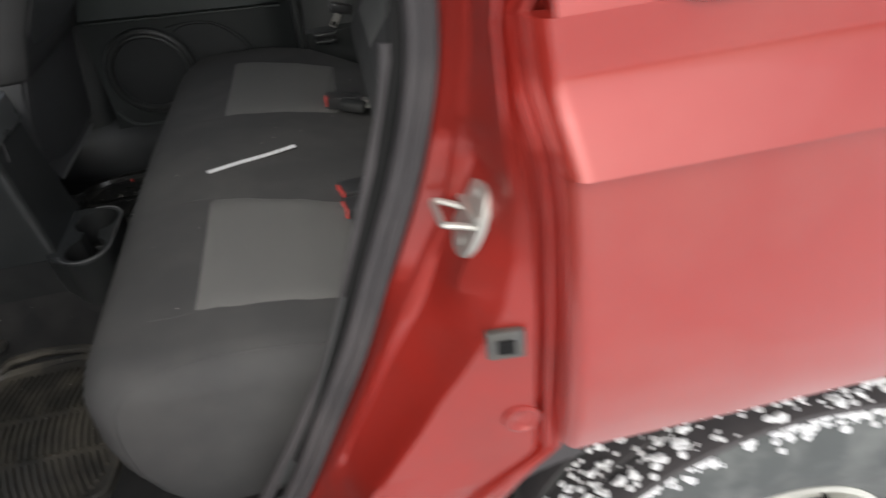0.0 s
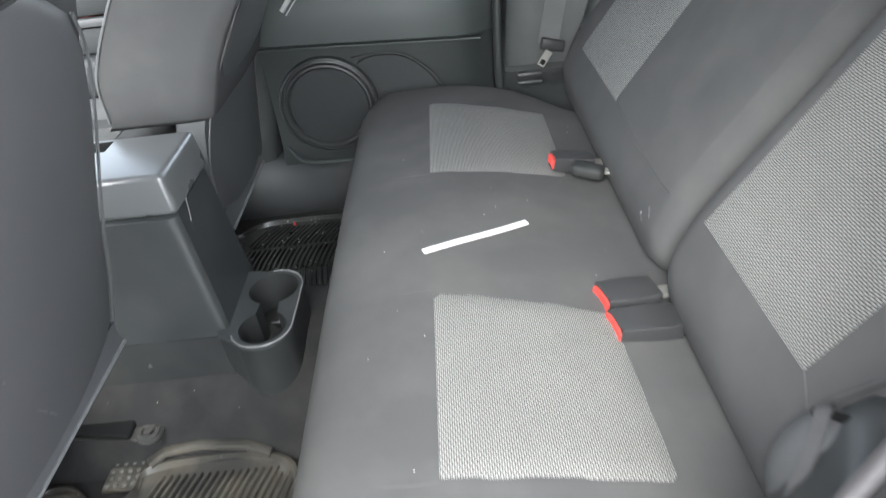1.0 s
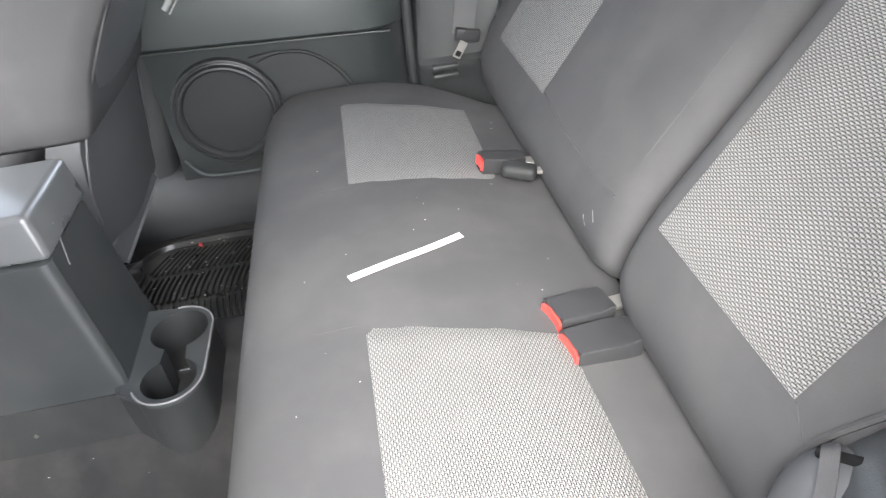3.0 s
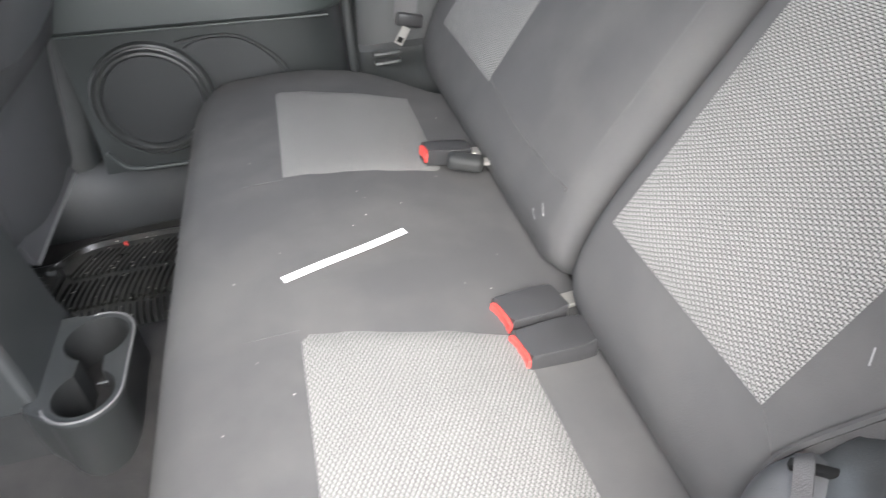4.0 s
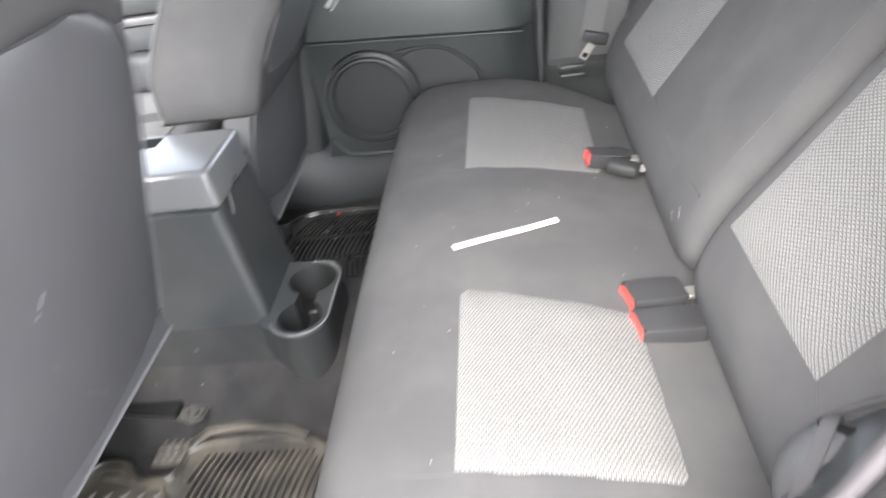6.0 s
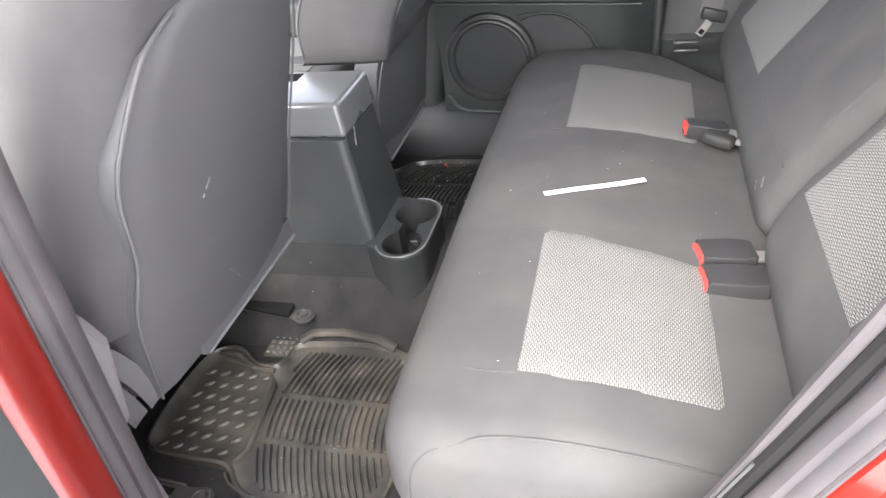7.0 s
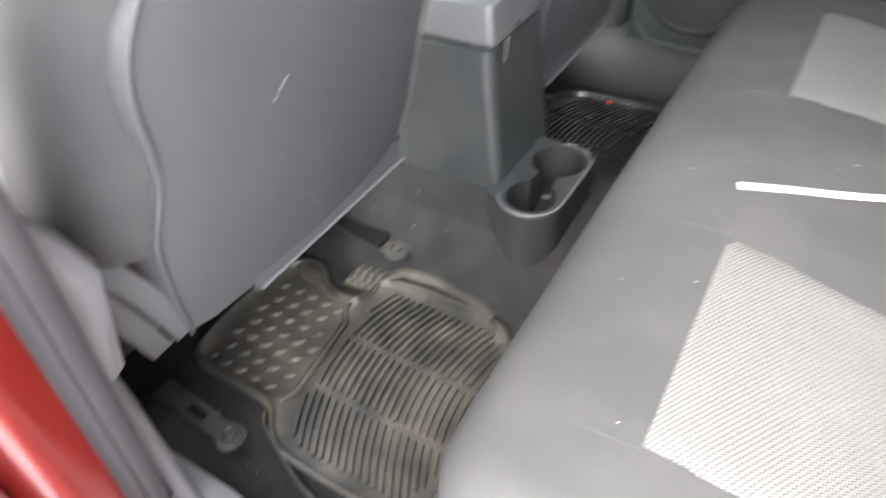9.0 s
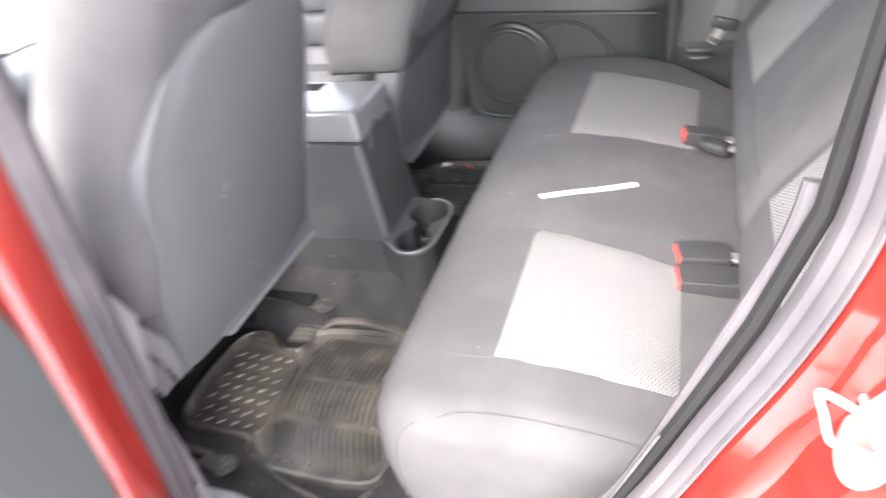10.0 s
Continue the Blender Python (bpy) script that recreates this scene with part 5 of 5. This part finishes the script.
    # frame round the studs
    part("foot_frame", sweep([Vector((x, y_of(y), Z + 0.003)) for x, y in ((-0.488, 0.365), (-0.478, 0.39), (-0.485, 0.45), (-0.495, 0.53), (-0.52, 0.562), (-0.57, 0.575), (-0.63, 0.588))], circle(0.005, 8)), rubber, base)
    part("side_channel", sweep([Vector((x, y_of(y), Z + 0.006)) for x, y in ((-0.645, 0.598), (-0.60, 0.596), (-0.555, 0.566), (-0.51, 0.563))], circle(0.006, 8)), rubber, base)
    pad = part("dotted_pad", rbox(-0.555, -0.492, min(y_of(0.602), y_of(0.660)), max(y_of(0.602), y_of(0.660)), Z - 0.002, Z + 0.007, 0.006, 2), rubber, t)
    for i in range(4):
        for j in range(4):
            part("dot", disc((-0.546 + 0.0142 * i + (0.003 if j % 2 else 0), y_of(0.610 + 0.0135 * j), Z + 0.006), (0, 0, 1), 0.0042, 0.005, 8, 0.001), DUSTY_DOT, pad)
    return t


floor_mat(0.47, 1, "muddy black ribbed rubber floor mat behind the driver seat", MAT)
floor_mat(2 * MID - 0.47, -1, "wet black ribbed rubber floor mat behind the passenger seat", WET_MAT)
tagged(part("mat_clip", rbox(-0.370, -0.363, 1.347, 1.355, 0.432, 0.445, 0.002, 2), BUTTON), "small red plastic clip on the far mat edge", "clip")

# ---- far rear door ----
fd = thing("far_rear_door", "closed rear door with dark trim and a round loudspeaker", "car door", (-0.25, 1.5, 0.45))
dxs = [-0.378, -0.33, -0.28, -0.2, -0.05, 0.08, 0.13, 0.155, 0.165]
f, k = [], []
for z, y in ((0.826, 1.476), (0.829, 1.452), (0.836, 1.445), (0.88, 1.446), (0.92, 1.452), (0.96, 1.47), (1.0, 1.50)):
    f.append([Vector((x, y + (0.07 * max(0, (x - 0.08) / 0.085) ** 2), z - 0.055 * (x + 0.1) + 0.0)) for x in dxs])
    k.append([Vector((x, 1.56, z - 0.055 * (x + 0.1))) for x in dxs])
part("upper_panel", slab(f, k), DOOR_PLASTIC, fd, "", 40)
f, k = [], []
for z, y in ((0.44, 1.47), (0.52, 1.462), (0.555, 1.455), (0.60, 1.470), (0.70, 1.474), (0.80, 1.472), (0.826, 1.472)):
    f.append([Vector((x, y + (0.07 * max(0, (x - 0.08) / 0.085) ** 2), z - (0.055 * (x + 0.1) if z > 0.75 else 0))) for x in dxs])
    k.append([Vector((x, 1.55, z - (0.055 * (x + 0.1) if z > 0.75 else 0))) for x in dxs])
part("lower_panel", slab(f, k), DOOR_LOWER, fd, "black lower door panel", 40)
part("panel_ridge", sweep([Vector((x, 1.453, 0.8255 - 0.055 * (x + 0.1))) for x in dxs[:-2]], circle(0.0025, 8)), DOOR_PLASTIC, fd)
SP = Vector((-0.243, 1.466, 0.689))
spk = part("speaker_ring", ring(SP, (0, -1, 0), [(0.093, 0.001), (0.095, 0.010), (0.099, 0.014), (0.104, 0.013), (0.107, 0.004), (0.110, 0.003), (0.113, 0.008), (0.117, 0.006), (0.120, -0.004), (0.120, -0.01), (0.093, -0.01)], 56), PLASTIC, fd, "round black loudspeaker surround")
part("speaker_grille", disc(SP + Vector((0, 0.004, 0)), (0, -1, 0), 0.0935, 0.004, 48, 0.001), GRILLE, spk, "fine black mesh")
pk = [(-0.16, 0.782), (-0.11, 0.796), (-0.05, 0.787), (-0.005, 0.752), (0.022, 0.71), (0.045, 0.64), (0.06, 0.58), (-0.12, 0.58), (-0.115, 0.68), (-0.13, 0.76)]
part("door_pocket", prism([(p.x, p.z) for p in smooth_path([(x, 0, z) for x, z in pk], 4, closed=True)], "y", 1.4655, 1.50, 0.003), GRILLE, fd, "dark recessed door pocket")
part("backing", rbox(-0.52, 0.2, 1.555, 1.575, 0.42, 0.98, 0.004), DARK, fd)
part("pocket_edge", sweep(smooth_path([(-0.17, 1.465, 0.797), (-0.11, 1.464, 0.802), (-0.05, 1.464, 0.793), (0.0, 1.464, 0.757), (0.03, 1.464, 0.715), (0.05, 1.464, 0.64)], 5), circle(0.003, 6), up=(0, 1, 0)), PLASTIC, fd)
part("lower_lip", sweep(smooth_path([(-0.362, 1.453, 0.60), (-0.345, 1.452, 0.572), (-0.32, 1.45, 0.556), (-0.25, 1.449, 0.551), (-0.1, 1.449, 0.549)], 5), circle(0.005, 8)), DOOR_PLASTIC, fd)
hp = [(-0.298, 1.448, 0.922), (-0.2745, 1.446, 0.948), (-0.259, 1.445, 0.9635), (-0.253, 1.445, 0.966), (-0.23, 1.445, 0.9655), (-0.1, 1.447, 0.959), (0.05, 1.449, 0.950)]
trim = part("handle_trim", sweep(hp, [(-0.006, -0.0052), (0.004, -0.0052), (0.006, -0.003), (0.006, 0.003), (0.004, 0.0052), (-0.006, 0.0052)], up=(0, 0, 1)), SILVER, fd, "bright silver trim round the door pull")
part("inner_line", sweep([Vector(p) + Vector((0.007, 0, -0.010)) for p in hp], circle(0.0016, 6), up=(0, 0, 1)), SILVER, trim)
tagged(part("far_sill_trim", loft([[Vector((x, y, z)) for y, z in ((1.53, 0.42), (1.53, 0.562), (1.49, 0.565), (1.458, 0.552), (1.432, 0.515), (1.412, 0.45), (1.418, 0.42))] for x in (-0.9, -0.4, 0.0, 0.2)]), GRILLE), "black plastic sill cover under the far door", "sill trim", kind="structure")

# ---- far rear pillar trim and belt ----
fp = thing("far_pillar_trim", "grey plastic rear pillar trim with a moulded ledge", "pillar trim", (0.3, 1.45, 0.5))
rings = []
for z, dx, y in ((0.55, 0, 1.44), (0.66, 0, 1.437), (0.705, 0, 1.435), (0.718, 0, 1.424), (0.736, 0, 1.422), (0.745, 0, 1.436), (0.85, 0.01, 1.442), (1.0, 0.025, 1.455), (1.2, 0.05, 1.48), (1.5, 0.09, 1.50)):
    rings.append([Vector(p) for p in ((0.175 + dx, y + 0.05, z), (0.180 + dx, y + 0.012, z), (0.192 + dx, y + 0.002, z), (0.26 + dx, y, z), (0.33 + dx, y - 0.004, z), (0.40 + dx, y - 0.03, z), (0.60 + dx, y - 0.05, z), (0.60 + dx, y + 0.06, z), (0.3, y + 0.06, z))])
part("cover", loft(rings), PLASTIC, fp, "", 40)
part("door_seal", sweep(smooth_path([(0.168, 1.478, 0.50), (0.168, 1.475, 0.65), (0.17, 1.473, 0.8), (0.18, 1.478, 1.0), (0.2, 1.49, 1.3)], 5), circle(0.011, 10), up=(0, 1, 0)), PLASTIC, fp)
part("bolster_tube", sweep(smooth_path([(0.355, 1.400, 0.66), (0.36, 1.405, 0.76), (0.385, 1.41, 0.86), (0.43, 1.415, 1.0), (0.52, 1.42, 1.2)], 5), circle(0.026, 12)), PLASTIC, fp, "dark moulded edge beside the seat back")
for lz in (0.712, 0.731):
    part("ledge_bar", rbox(0.205, 0.262, 1.408, 1.440, lz - 0.005, lz + 0.005, 0.004, 3), PLASTIC, fp, "moulded ledge")
fb = thing("far_seat_belt", "grey belt webbing with a steel tongue by the far seat", "seat belt", (0.29, 1.43, 0.7))
part("webbing", sweep([(0.278, 1.426, 0.79), (0.292, 1.428, 0.86), (0.31, 1.436, 0.95), (0.345, 1.45, 1.15), (0.38, 1.47, 1.4)], rect(0.045, 0.002), up=(0.1, 1, 0)), WEBBING, fb)
tg = part("tongue_cover", rbox(-0.027, 0.027, -0.008, 0.008, -0.012, 0.014, 0.005, 3, Matrix.Translation((0.287, 1.422, 0.788)) @ Matrix.Rotation(radians(15), 4, "Y")), BUCKLE, fb)
part("tongue", rbox(-0.009, 0.009, -0.0015, 0.0015, -0.044, -0.006, 0.001, 1, Matrix.Translation((0.282, 1.414, 0.783)) @ Matrix.Rotation(radians(34), 4, "Y")), STEEL, tg, "bright steel tongue")
part("tongue_hole", rbox(-0.006, 0.006, -0.0022, 0.0022, -0.040, -0.028, 0.001, 1, Matrix.Translation((0.282, 1.414, 0.783)) @ Matrix.Rotation(radians(34), 4, "Y")), DARK, tg)

# ---- far middle pillar ----
fmp = thing("far_middle_pillar_trim", "dark plastic cover of the far middle door pillar", "pillar trim", (-0.42, 1.5, 0.5))
rings = []
for z in (0.46, 0.60, 0.70, 0.84, 0.97, 1.1, 1.3, 1.53):
    x = lerp(z, (0.46, 0.60, 0.70, 0.84, 0.97, 1.1, 1.3, 1.53), (-0.405, -0.392, -0.374, -0.353, -0.32, -0.296, -0.268, -0.22))
    rings.append([Vector(v) for v in ((x, 1.52, z), (x - 0.002, 1.49, z), (x - 0.012, 1.476, z), (x - 0.04, 1.470, z), (x - 0.14, 1.470, z), (x - 0.15, 1.52, z))])
part("cover", loft(rings), PLASTIC, fmp, "", 50)

# ---- far front door, seen past the seats ----
ff = thing("far_front_door", "closed front door with dark trim and pale ledge", "car door", (-1.2, 1.5, 0.45))
part("lower_panel", rbox(-1.7, -0.50, 1.47, 1.55, 0.45, 0.775, 0.02, 2), VINYL, ff)
part("armrest", rbox(-1.6, -0.50, 1.43, 1.55, 0.78, 0.872, 0.02, 3), GRILLE, ff)
part("middle_panel", rbox(-1.65, -0.50, 1.46, 1.55, 0.874, 0.932, 0.008, 2), GRILLE, ff)
part("trim_strip", rbox(-1.6, -0.50, 1.448, 1.47, 0.935, 0.953, 0.004, 2), VINYL, ff, "pale trim strip")
part("upper_panel", rbox(-1.7, -0.50, 1.46, 1.67, 0.955, 1.015, 0.01, 2), GRILLE, ff)
